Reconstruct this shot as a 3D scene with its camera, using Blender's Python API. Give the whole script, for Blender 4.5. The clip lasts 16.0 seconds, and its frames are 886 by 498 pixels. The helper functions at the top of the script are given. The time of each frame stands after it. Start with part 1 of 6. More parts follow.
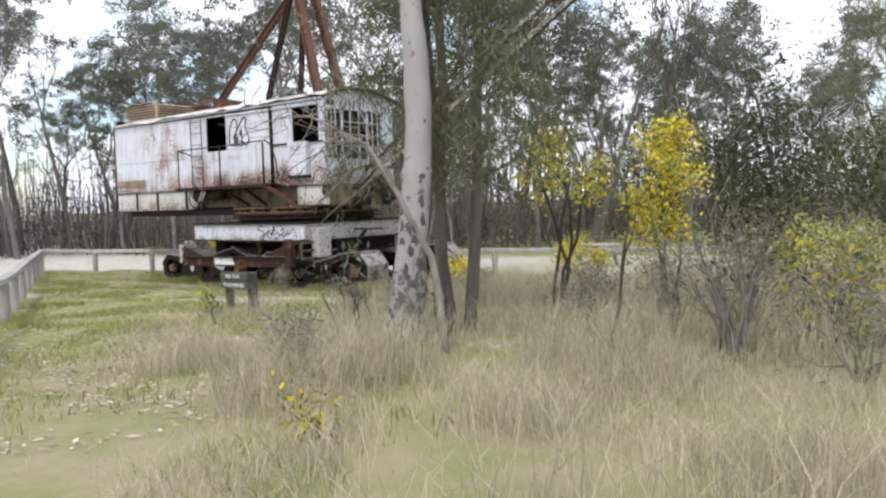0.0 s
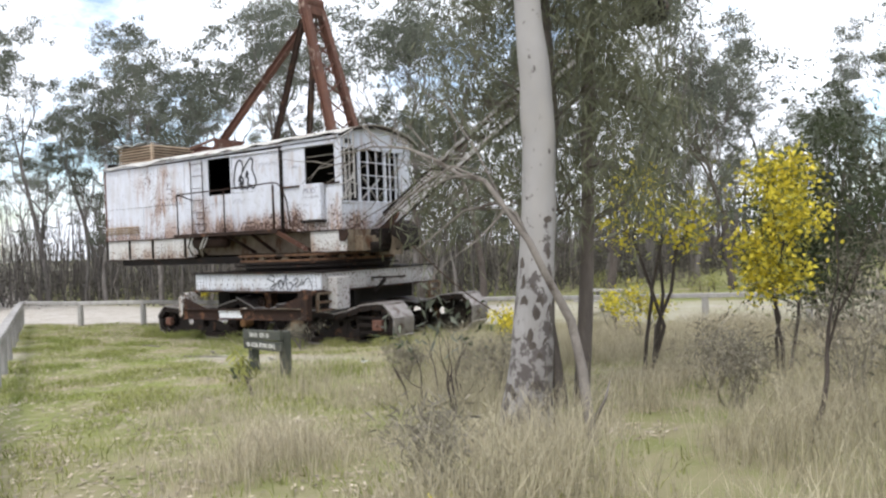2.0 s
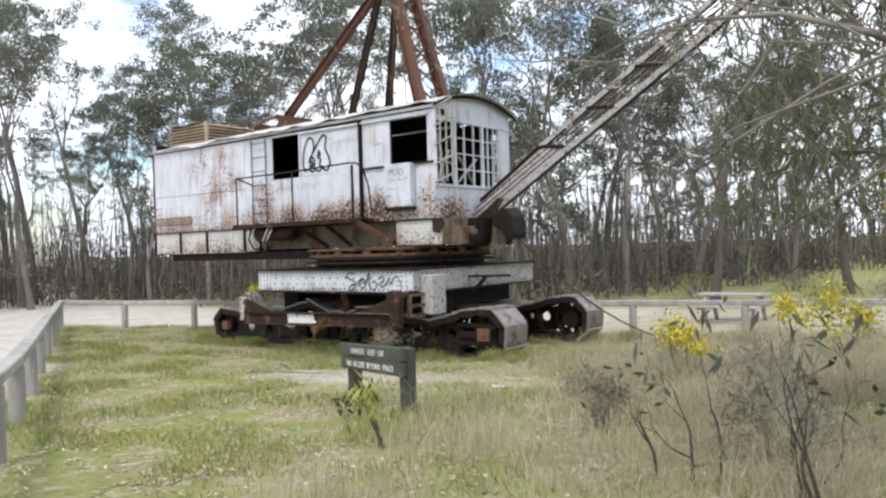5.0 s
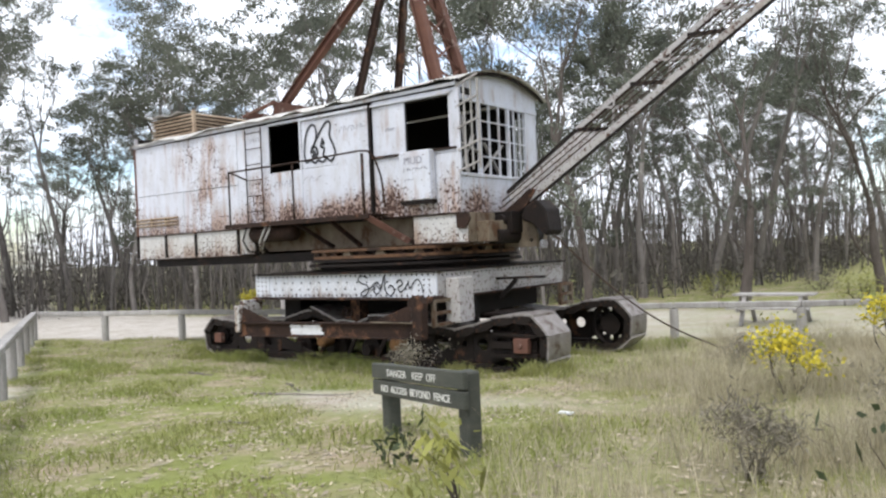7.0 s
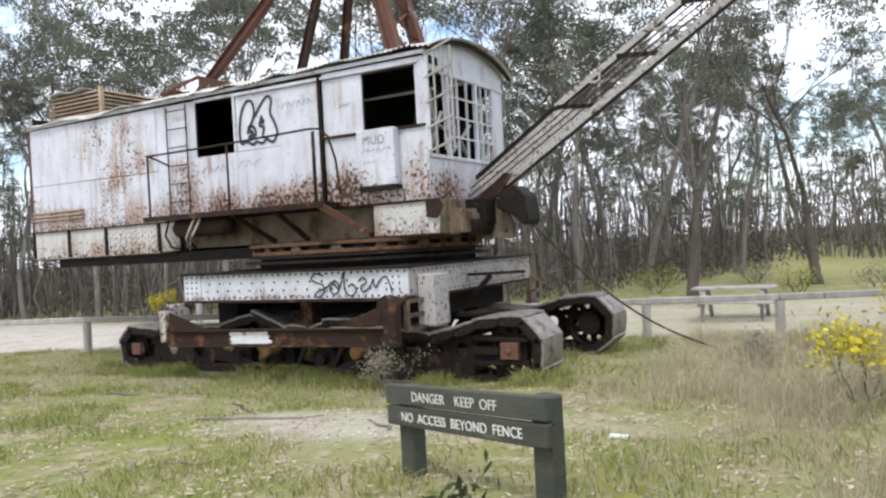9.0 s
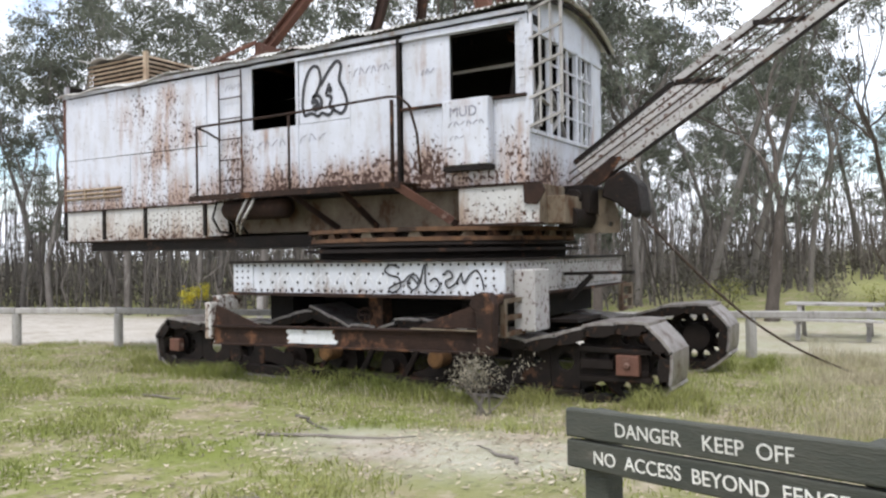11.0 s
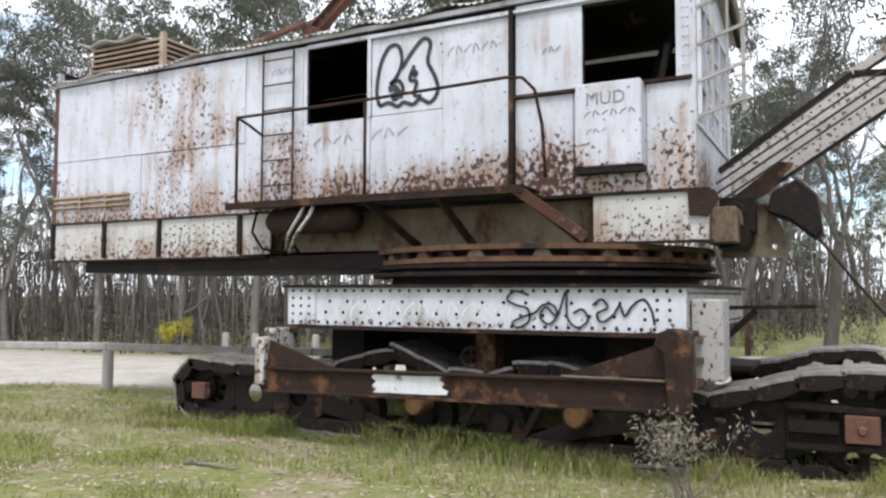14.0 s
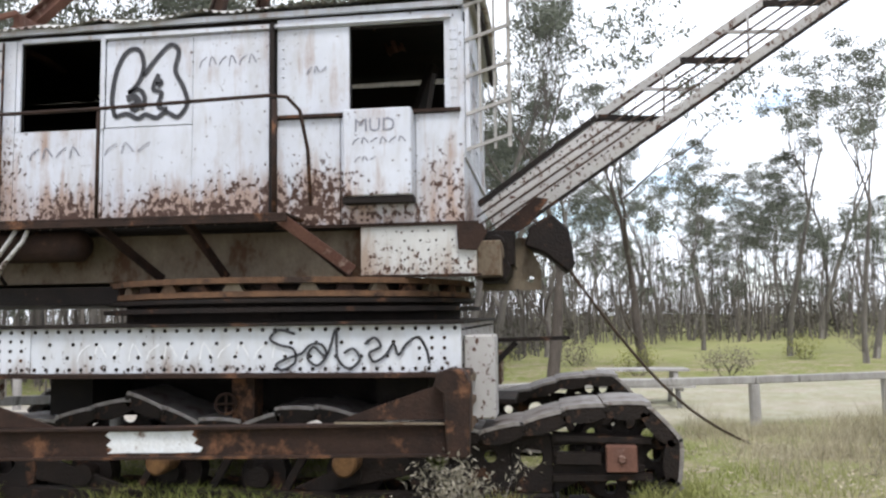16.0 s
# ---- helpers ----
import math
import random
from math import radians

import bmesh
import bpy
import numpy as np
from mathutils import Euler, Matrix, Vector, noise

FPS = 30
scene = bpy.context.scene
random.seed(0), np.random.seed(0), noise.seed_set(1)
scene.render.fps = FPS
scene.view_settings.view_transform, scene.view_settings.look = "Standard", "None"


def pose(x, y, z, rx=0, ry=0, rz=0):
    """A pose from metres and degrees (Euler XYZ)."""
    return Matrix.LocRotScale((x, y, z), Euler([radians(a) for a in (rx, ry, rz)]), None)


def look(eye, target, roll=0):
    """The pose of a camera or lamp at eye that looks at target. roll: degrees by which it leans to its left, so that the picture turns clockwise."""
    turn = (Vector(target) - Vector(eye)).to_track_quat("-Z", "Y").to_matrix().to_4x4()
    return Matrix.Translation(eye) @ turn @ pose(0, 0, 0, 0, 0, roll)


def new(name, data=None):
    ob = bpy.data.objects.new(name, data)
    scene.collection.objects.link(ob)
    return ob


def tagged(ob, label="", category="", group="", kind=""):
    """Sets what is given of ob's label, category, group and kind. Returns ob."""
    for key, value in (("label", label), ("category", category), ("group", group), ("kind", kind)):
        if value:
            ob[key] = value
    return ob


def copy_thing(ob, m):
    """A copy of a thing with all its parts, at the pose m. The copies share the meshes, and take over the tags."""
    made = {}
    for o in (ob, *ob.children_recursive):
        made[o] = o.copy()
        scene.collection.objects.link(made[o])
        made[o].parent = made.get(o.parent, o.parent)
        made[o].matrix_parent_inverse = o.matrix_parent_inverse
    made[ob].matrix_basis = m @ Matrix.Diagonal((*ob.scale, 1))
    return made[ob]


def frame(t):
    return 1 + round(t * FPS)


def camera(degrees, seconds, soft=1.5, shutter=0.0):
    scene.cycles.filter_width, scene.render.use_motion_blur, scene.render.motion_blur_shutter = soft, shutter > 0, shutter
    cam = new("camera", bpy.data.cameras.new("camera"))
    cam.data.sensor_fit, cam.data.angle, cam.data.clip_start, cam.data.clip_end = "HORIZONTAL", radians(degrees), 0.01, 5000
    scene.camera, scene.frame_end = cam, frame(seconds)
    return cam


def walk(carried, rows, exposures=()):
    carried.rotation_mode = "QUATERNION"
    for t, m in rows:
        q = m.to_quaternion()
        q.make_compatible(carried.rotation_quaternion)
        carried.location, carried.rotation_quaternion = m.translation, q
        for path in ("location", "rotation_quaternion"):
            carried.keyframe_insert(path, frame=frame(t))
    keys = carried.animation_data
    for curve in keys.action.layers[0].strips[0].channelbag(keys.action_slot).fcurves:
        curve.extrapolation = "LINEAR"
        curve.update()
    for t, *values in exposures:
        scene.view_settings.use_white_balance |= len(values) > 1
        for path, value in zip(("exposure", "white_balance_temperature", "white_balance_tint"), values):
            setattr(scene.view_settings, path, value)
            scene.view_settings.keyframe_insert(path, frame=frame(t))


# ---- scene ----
cam = camera(59.1, 16.0, soft=2.4)
PATH = [
    (0, (13.042, -13.049, 2.001), (11.852, -11.446, 1.876), -1.6),
    (0.5, (12.643, -13.119, 2.046), (11.643, -11.389, 1.965), -1.9),
    (1, (12.216, -12.978, 2.035), (11.142, -11.29, 2.05), -0.5),
    (1.5, (11.761, -12.765, 2.047), (10.648, -11.103, 2.06), -1.1),
    (2, (11.291, -12.583, 2.078), (10.155, -10.938, 2.062), -2.1),
    (2.5, (10.819, -12.371, 2.079), (9.58, -10.802, 2.033), 0.9),
    (3, (10.356, -12.13, 2.028), (9.06, -10.608, 2.011), 0.8),
    (3.5, (9.93, -11.854, 2.036), (8.672, -10.301, 2.066), -1.4),
    (4, (9.51, -11.623, 2.061), (8.203, -10.11, 1.992), -2.6),
    (4.2, (9.253, -11.481, 2.014), (7.992, -9.929, 2.014), -1.0),
    (6.3, (7.608, -10.542, 1.935), (6.421, -8.933, 1.891), -2.2),
    (6.5, (7.418, -10.424, 1.919), (6.199, -8.838, 1.92), -2.4),
    (7, (6.924, -9.997, 1.889), (5.744, -8.382, 1.888), -2.5),
    (7.5, (6.552, -9.97, 1.949), (5.49, -8.278, 1.858), -2.4),
    (8, (6.165, -9.744, 1.898), (5.07, -8.072, 1.819), -2.0),
    (8.5, (5.694, -9.456, 1.86), (4.768, -7.684, 1.808), -0.3),
    (9, (5.262, -9.222, 1.831), (4.291, -7.474, 1.817), -3.1),
    (9.5, (4.867, -9.069, 1.791), (3.812, -7.371, 1.744), -1.2),
    (9.7, (4.693, -9.024, 1.782), (3.649, -7.318, 1.771), -0.9),
    (11.8, (2.995, -7.979, 1.586), (1.992, -6.249, 1.613), -1.3),
    (12, (2.78, -7.98, 1.593), (1.763, -6.259, 1.652), -2.5),
    (12.5, (2.372, -7.827, 1.452), (1.383, -6.092, 1.56), 0.7),
    (13, (1.947, -7.632, 1.512), (1.007, -5.87, 1.621), 0.2),
    (13.5, (1.51, -7.48, 1.484), (0.503, -5.755, 1.586), -1.5),
    (14, (1.159, -7.25, 1.482), (0.248, -5.473, 1.598), 0.2),
    (14.5, (0.8, -7.079, 1.52), (-0.106, -5.298, 1.595), -2.0),
    (15, (0.688, -6.824, 1.412), (-0.108, -4.993, 1.523), -0.4),
    (15.5, (0.646, -6.775, 1.532), (0.199, -4.829, 1.646), 0.2),
    (16, (0.692, -6.887, 1.607), (0.436, -4.911, 1.778), -0.8),
]
walk(cam, [(t, look(eye, target, roll)) for t, eye, target, roll in PATH])

# ---- light ----
world = bpy.data.worlds.new("overcast_sky")
scene.world = world
world.use_nodes = True
wn, wl = world.node_tree.nodes, world.node_tree.links
wn.clear()
w_out = wn.new("ShaderNodeOutputWorld")
w_bg = wn.new("ShaderNodeBackground")
w_sky = wn.new("ShaderNodeTexSky")
w_sky.sky_type = "NISHITA"
w_sky.sun_disc = False
w_sky.sun_elevation = radians(52)
w_sky.sun_rotation = radians(195)
w_sc = wn.new("ShaderNodeVectorMath")
w_sc.operation = "SCALE"
w_sc.inputs[3].default_value = 0.24
w_tc = wn.new("ShaderNodeTexCoord")
w_map = wn.new("ShaderNodeMapping")
w_map.inputs["Scale"].default_value = (1.0, 1.0, 2.2)
w_noise = wn.new("ShaderNodeTexNoise")
w_noise.inputs["Scale"].default_value = 2.6
w_noise.inputs["Detail"].default_value = 7
w_noise.inputs["Roughness"].default_value = 0.62
w_ramp = wn.new("ShaderNodeValToRGB")
w_ramp.color_ramp.elements[0].position = 0.36
w_ramp.color_ramp.elements[0].color = (0, 0, 0, 1)
w_ramp.color_ramp.elements[1].position = 0.47
w_ramp.color_ramp.elements[1].color = (1, 1, 1, 1)
w_mix = wn.new("ShaderNodeMix")
w_mix.data_type = "RGBA"
w_mix.inputs[7].default_value = (1.60, 1.67, 1.83, 1)
wl.new(w_tc.outputs["Generated"], w_map.inputs["Vector"])
wl.new(w_map.outputs["Vector"], w_noise.inputs["Vector"])
wl.new(w_noise.outputs["Fac"], w_ramp.inputs["Fac"])
wl.new(w_sky.outputs["Color"], w_sc.inputs[0])
wl.new(w_ramp.outputs["Color"], w_mix.inputs[0])
wl.new(w_sc.outputs["Vector"], w_mix.inputs[6])
wl.new(w_mix.outputs[2], w_bg.inputs["Color"])
w_bg.inputs["Strength"].default_value = 1.0
wl.new(w_bg.outputs["Background"], w_out.inputs["Surface"])

sun = new("sun", bpy.data.lights.new("sun", "SUN"))
sun.data.energy = 2.2
sun.data.angle = radians(14)
sun.data.color = (1.0, 0.97, 0.93)
sun.matrix_world = look((3, -16, 26), (-2, 0, 0))

# ---- materials ----


def material(name, base, second, scale=4.0, rough=0.8, metal=0.0, bump=0.3, grain=60.0, third=None, third_at=0.62,
             third_scale=1.5, stretch=(1, 1, 1), island=0.0, translucent=0.0, soft=0.08):
    """Two tones by a coarse noise, grain by a fine one, and a third tone in patches of its own."""
    m = bpy.data.materials.new(name)
    m.use_nodes = True
    n, l = m.node_tree.nodes, m.node_tree.links
    bsdf = n["Principled BSDF"]
    tc = n.new("ShaderNodeTexCoord")
    mp = n.new("ShaderNodeMapping")
    mp.inputs["Scale"].default_value = stretch
    l.new(tc.outputs["Object"], mp.inputs["Vector"])
    n1 = n.new("ShaderNodeTexNoise")
    n1.inputs["Scale"].default_value = scale
    n1.inputs["Detail"].default_value = 8
    n1.inputs["Roughness"].default_value = 0.62
    l.new(mp.outputs["Vector"], n1.inputs["Vector"])
    r1 = n.new("ShaderNodeMapRange")
    r1.inputs[1].default_value, r1.inputs[2].default_value = 0.32, 0.68
    l.new(n1.outputs["Fac"], r1.inputs[0])
    mix = n.new("ShaderNodeMix")
    mix.data_type = "RGBA"
    mix.inputs[6].default_value = (*base, 1)
    mix.inputs[7].default_value = (*second, 1)
    l.new(r1.outputs[0], mix.inputs[0])
    colour = mix.outputs[2]
    n2 = n.new("ShaderNodeTexNoise")
    n2.inputs["Scale"].default_value = grain
    n2.inputs["Detail"].default_value = 5
    l.new(mp.outputs["Vector"], n2.inputs["Vector"])
    if third:
        n3 = n.new("ShaderNodeTexNoise")
        n3.inputs["Scale"].default_value = third_scale
        n3.inputs["Detail"].default_value = 9
        n3.inputs["Roughness"].default_value = 0.68
        l.new(mp.outputs["Vector"], n3.inputs["Vector"])
        r3 = n.new("ShaderNodeMapRange")
        r3.inputs[1].default_value, r3.inputs[2].default_value = third_at - soft / 2, third_at + soft / 2
        l.new(n3.outputs["Fac"], r3.inputs[0])
        mx = n.new("ShaderNodeMix")
        mx.data_type = "RGBA"
        l.new(r3.outputs[0], mx.inputs[0])
        l.new(colour, mx.inputs[6])
        mx.inputs[7].default_value = (*third, 1)
        colour = mx.outputs[2]
    g = n.new("ShaderNodeMapRange")
    g.inputs[3].default_value, g.inputs[4].default_value = 0.75, 1.25
    l.new(n2.outputs["Fac"], g.inputs[0])
    hs = n.new("ShaderNodeHueSaturation")
    l.new(colour, hs.inputs["Color"])
    value = g.outputs[0]
    if island:
        geo = n.new("ShaderNodeNewGeometry")
        ir = n.new("ShaderNodeMapRange")
        ir.inputs[3].default_value, ir.inputs[4].default_value = 1 - island, 1 + island
        l.new(geo.outputs["Random Per Island"], ir.inputs[0])
        mm = n.new("ShaderNodeMath")
        mm.operation = "MULTIPLY"
        l.new(g.outputs[0], mm.inputs[0])
        l.new(ir.outputs[0], mm.inputs[1])
        value = mm.outputs[0]
    oi = n.new("ShaderNodeObjectInfo")
    orr = n.new("ShaderNodeMapRange")
    orr.inputs[3].default_value, orr.inputs[4].default_value = 0.86, 1.12
    l.new(oi.outputs["Random"], orr.inputs[0])
    m2 = n.new("ShaderNodeMath")
    m2.operation = "MULTIPLY"
    l.new(value, m2.inputs[0])
    l.new(orr.outputs[0], m2.inputs[1])
    l.new(m2.outputs[0], hs.inputs["Value"])
    l.new(hs.outputs["Color"], bsdf.inputs["Base Color"])
    bsdf.inputs["Roughness"].default_value = rough
    bsdf.inputs["Metallic"].default_value = metal
    bsdf.inputs["Specular IOR Level"].default_value = 0.3
    if bump:
        b = n.new("ShaderNodeBump")
        b.inputs["Strength"].default_value = bump
        b.inputs["Distance"].default_value = 0.02
        l.new(n2.outputs["Fac"], b.inputs["Height"])
        l.new(b.outputs["Normal"], bsdf.inputs["Normal"])
    if translucent:
        tr = n.new("ShaderNodeBsdfTranslucent")
        l.new(hs.outputs["Color"], tr.inputs["Color"])
        ms = n.new("ShaderNodeMixShader")
        ms.inputs[0].default_value = translucent
        out = n["Material Output"]
        l.new(bsdf.outputs[0], ms.inputs[1])
        l.new(tr.outputs[0], ms.inputs[2])
        l.new(ms.outputs[0], out.inputs["Surface"])
    return m


def painted_steel(name, paint, rust_low, rust_high, chips=0.60, streaks=0.60, low=2.5, reach=0.45, spots=(), worn=0.12, chip_size=20.0):
    """Old white paint on sheet steel: chips that show rust, streaks that run down from them, more rust near the height `low`."""
    m = bpy.data.materials.new(name)
    m.use_nodes = True
    n, l = m.node_tree.nodes, m.node_tree.links
    bsdf = n["Principled BSDF"]
    tc = n.new("ShaderNodeTexCoord")

    def tex(scale, detail, stretch):
        mp = n.new("ShaderNodeMapping")
        mp.inputs["Scale"].default_value = stretch
        t = n.new("ShaderNodeTexNoise")
        t.inputs["Scale"].default_value = scale
        t.inputs["Detail"].default_value = detail
        t.inputs["Roughness"].default_value = 0.66
        l.new(tc.outputs["Object"], mp.inputs["Vector"])
        l.new(mp.outputs["Vector"], t.inputs["Vector"])
        return t.outputs["Fac"]

    def ranged(v, a, b, c=0.0, d=1.0):
        r = n.new("ShaderNodeMapRange")
        r.inputs[1].default_value, r.inputs[2].default_value = a, b
        r.inputs[3].default_value, r.inputs[4].default_value = c, d
        l.new(v, r.inputs[0])
        return r.outputs[0]

    def math_(op, a, b):
        k = n.new("ShaderNodeMath")
        k.operation = op
        k.use_clamp = op != "ADD"
        for i, v in enumerate((a, b)):
            if isinstance(v, float):
                k.inputs[i].default_value = v
            else:
                l.new(v, k.inputs[i])
        return k.outputs[0]

    def mixed(f, a, b):
        k = n.new("ShaderNodeMix")
        k.data_type = "RGBA"
        l.new(f, k.inputs[0])
        for i, v in ((6, a), (7, b)):
            if isinstance(v, tuple):
                k.inputs[i].default_value = (*v, 1)
            else:
                l.new(v, k.inputs[i])
        return k.outputs[2]

    sep = n.new("ShaderNodeSeparateXYZ")
    l.new(tc.outputs["Object"], sep.inputs[0])
    wear = ranged(sep.outputs[2], low, low + reach, worn, 0.0)
    blot = tex(0.9, 6, (1, 1, 1))
    for sx, sy, sz, sr in spots:
        dv = n.new("ShaderNodeVectorMath")
        dv.operation = "DISTANCE"
        l.new(tc.outputs["Object"], dv.inputs[0])
        dv.inputs[1].default_value = (sx, sy, sz)
        wear = math_("ADD", wear, ranged(dv.outputs["Value"], 0.0, sr, 0.105, 0.0))
    mottled = mixed(ranged(blot, 0.35, 0.65), paint, tuple(c * 0.84 for c in paint))
    dirt = tex(3.0, 10, (1.6, 1.6, 0.5))
    mottled = mixed(ranged(dirt, 0.47, 0.75, 0.0, 0.5), mottled, (0.33, 0.30, 0.26))
    run = tex(1.2, 8, (5.0, 5.0, 0.55))
    stain = math_("ADD", math_("MULTIPLY", run, 0.62), math_("ADD", math_("MULTIPLY", blot, 0.38), wear))
    stained = mixed(ranged(stain, streaks, streaks + 0.14, 0.0, 0.75), mottled, rust_high)
    chip = math_("ADD", tex(chip_size, 9, (1, 1, 0.8)), math_("ADD", wear, math_("MULTIPLY", blot, 0.12)))
    colour = mixed(ranged(chip, chips + 0.06, chips + 0.10), stained, rust_low)
    l.new(colour, bsdf.inputs["Base Color"])
    bsdf.inputs["Roughness"].default_value = 0.55
    bsdf.inputs["Specular IOR Level"].default_value = 0.35
    b = n.new("ShaderNodeBump")
    b.inputs["Strength"].default_value = 0.35
    b.inputs["Distance"].default_value = 0.012
    l.new(math_("ADD", tex(1.8, 3, (1, 1, 1)), math_("MULTIPLY", chip, -0.25)), b.inputs["Height"])
    l.new(b.outputs["Normal"], bsdf.inputs["Normal"])
    return m


WHITE = painted_steel("old_white_paint", (0.58, 0.60, 0.66), (0.055, 0.025, 0.015), (0.27, 0.145, 0.075), 0.625, 0.525,
                      spots=((-6.7, 0, 3.95, 0.65), (-6.1, 0, 3.45, 0.55), (-6.5, 0, 3.1, 0.5), (-1.5, 0, 2.7, 0.55), (-2.2, 0, 2.6, 0.6), (-0.2, 0, 2.95, 0.35), (-4.75, 0, 2.9, 0.6), (-8.6, 0, 3.0, 0.4), (0, 0.45, 2.7, 0.5), (-2.9, 0, 2.62, 0.45), (-1.25, 0, 2.85, 0.45), (-3.8, 0, 2.62, 0.45), (-4.6, 0, 3.3, 0.5), (-6.0, 0, 4.1, 0.4), (-5.6, 0, 3.5, 0.4)))
WHITE_LOW = painted_steel("flaking_white_paint", (0.55, 0.545, 0.53), (0.06, 0.026, 0.014), (0.24, 0.15, 0.09), 0.63, 0.55, 2.0, 0.4)
WHITE_CAR = painted_steel("flaking_white_paint_on_girder", (0.58, 0.60, 0.64), (0.05, 0.028, 0.016), (0.20, 0.13, 0.08), 0.64, 0.56, 1.12, 0.25)
WHITE_BOOM = painted_steel("worn_white_paint_on_boom", (0.40, 0.385, 0.375), (0.07, 0.03, 0.018), (0.20, 0.13, 0.09), 0.55, 0.54, -3.0, 0.1)
RUST = material("brown_rust", (0.040, 0.021, 0.014), (0.018, 0.0105, 0.008), 5, 0.85, 0.1, 0.5, 45, (0.14, 0.066, 0.035), 0.6, 2.4)
RUST_RED = material("red_brown_rust", (0.155, 0.075, 0.052), (0.085, 0.042, 0.032), 3, 0.8, 0.1, 0.4, 40, (0.30, 0.22, 0.18), 0.62, 3)
# Rust taken darker to carry the shade under the machine.
RUST_DARK = material("dark_rust_with_under_shade", (0.017, 0.0105, 0.008), (0.007, 0.0052, 0.0045), 4, 0.7, 0.2, 0.5, 40, (0.09, 0.042, 0.022), 0.62, 3)
OCHRE = material("ochre_rusty_hub", (0.16, 0.085, 0.035), (0.075, 0.038, 0.02), 8, 0.85, 0.0, 0.4, 60)
# Worn grey steel, lightened to paint in the sky's reflection on the plates.
SHOE = material("worn_shoe_steel_with_sky_sheen", (0.31, 0.29, 0.28), (0.15, 0.125, 0.11), 5, 0.38, 0.3, 0.5, 40, (0.07, 0.035, 0.022), 0.58, 4)
TAN = material("stained_beige_paint", (0.20, 0.165, 0.12), (0.085, 0.058, 0.038), 3, 0.75, 0.0, 0.3, 40, (0.08, 0.04, 0.02), 0.56, 3, (1, 1, 0.6))
# Near-black with the shade of the house inside and undercarriage put in.
INNER = material("shade_black_steel", (0.006, 0.005, 0.0045), (0.012, 0.009, 0.007), 4, 0.9, 0.0, 0.2, 30)
ROOFING = material("weathered_white_corrugated_sheet", (0.55, 0.54, 0.51), (0.40, 0.38, 0.35), 3, 0.6, 0.1, 0.2, 40, (0.16, 0.09, 0.06), 0.6, 2)
LOUVRE = material("tan_rusted_louvre", (0.36, 0.29, 0.21), (0.22, 0.15, 0.10), 5, 0.75, 0.0, 0.3, 40)
BLACK = material("black_spray_paint", (0.022, 0.022, 0.026), (0.05, 0.05, 0.056), 30, 0.6, 0, 0)
SCRAWL = material("thin_grey_marker", (0.16, 0.16, 0.19), (0.28, 0.28, 0.32), 40, 0.6, 0, 0)
WHITE_PATCH = material("fresh_white_paint_patch", (0.75, 0.77, 0.80), (0.62, 0.62, 0.62), 9, 0.6, 0, 0.2, 50, (0.12, 0.06, 0.035), 0.62, 6)
TIMBER = material("silvery_weathered_timber", (0.40, 0.385, 0.37), (0.27, 0.255, 0.24), 6, 0.9, 0, 0.5, 70, (0.13, 0.12, 0.11), 0.64, 5, (1, 1, 0.25))
SIGN_PAINT = material("dark_olive_stained_timber", (0.045, 0.05, 0.042), (0.075, 0.075, 0.062), 6, 0.8, 0, 0.4, 70, (0.13, 0.12, 0.10), 0.66, 6, (0.4, 0.4, 2))
LETTER = material("white_routed_letters", (0.72, 0.71, 0.66), (0.55, 0.54, 0.5), 20, 0.7, 0, 0)
BARK_PALE = material("smooth_pale_gum_bark", (0.46, 0.43, 0.41), (0.34, 0.315, 0.295), 3, 0.85, 0, 0.4, 40, (0.075, 0.06, 0.05), 0.60, 3.2, (1, 1, 0.55), soft=0.05)
GUM_BARK = painted_steel("grey_gum_bark_dark_at_the_foot", (0.30, 0.285, 0.275), (0.085, 0.072, 0.066), (0.17, 0.155, 0.145), 0.615, 0.57, 0.0, 2.0, (), 0.18, 14.0)
BARK_ROUGH = material("rough_grey_bark", (0.13, 0.11, 0.095), (0.07, 0.058, 0.05), 5, 0.95, 0, 0.9, 30, (0.24, 0.22, 0.20), 0.62, 3, (1, 1, 0.3))
BARK_FAR = material("grey_gum_bark", (0.20, 0.182, 0.168), (0.10, 0.088, 0.08), 2, 0.9, 0, 0.3, 20, (0.30, 0.28, 0.26), 0.58, 1.2, (1, 1, 0.4))
STEM = material("thin_grey_stems", (0.17, 0.152, 0.14), (0.08, 0.07, 0.063), 1.2, 0.9, 0, 0, 20, island=0.45)
DEAD = material("bleached_dead_wood", (0.24, 0.215, 0.19), (0.13, 0.112, 0.10), 4, 0.9, 0, 0.4, 50, (0.07, 0.055, 0.045), 0.6, 3)
TWIG = material("dark_twig_bark", (0.045, 0.035, 0.03), (0.08, 0.066, 0.056), 6, 0.9, 0, 0.3, 40)
GUM_LEAF = material("grey_green_gum_leaves", (0.17, 0.182, 0.14), (0.085, 0.095, 0.072), 0.6, 0.5, 0, 0, 8, island=0.4, translucent=0.3)
OAK_LEAF = material("dark_drooping_needles", (0.165, 0.168, 0.105), (0.10, 0.105, 0.065), 0.9, 0.7, 0, 0, 8, island=0.4, translucent=0.25)
BUSH_LEAF = material("deep_green_shrub_leaves", (0.038, 0.052, 0.024), (0.07, 0.085, 0.038), 1.0, 0.6, 0, 0, 8, island=0.4, translucent=0.25)
WATTLE_LEAF = material("olive_wattle_leaves", (0.31, 0.31, 0.09), (0.20, 0.21, 0.065), 1.5, 0.6, 0, 0, 8, island=0.4, translucent=0.3)
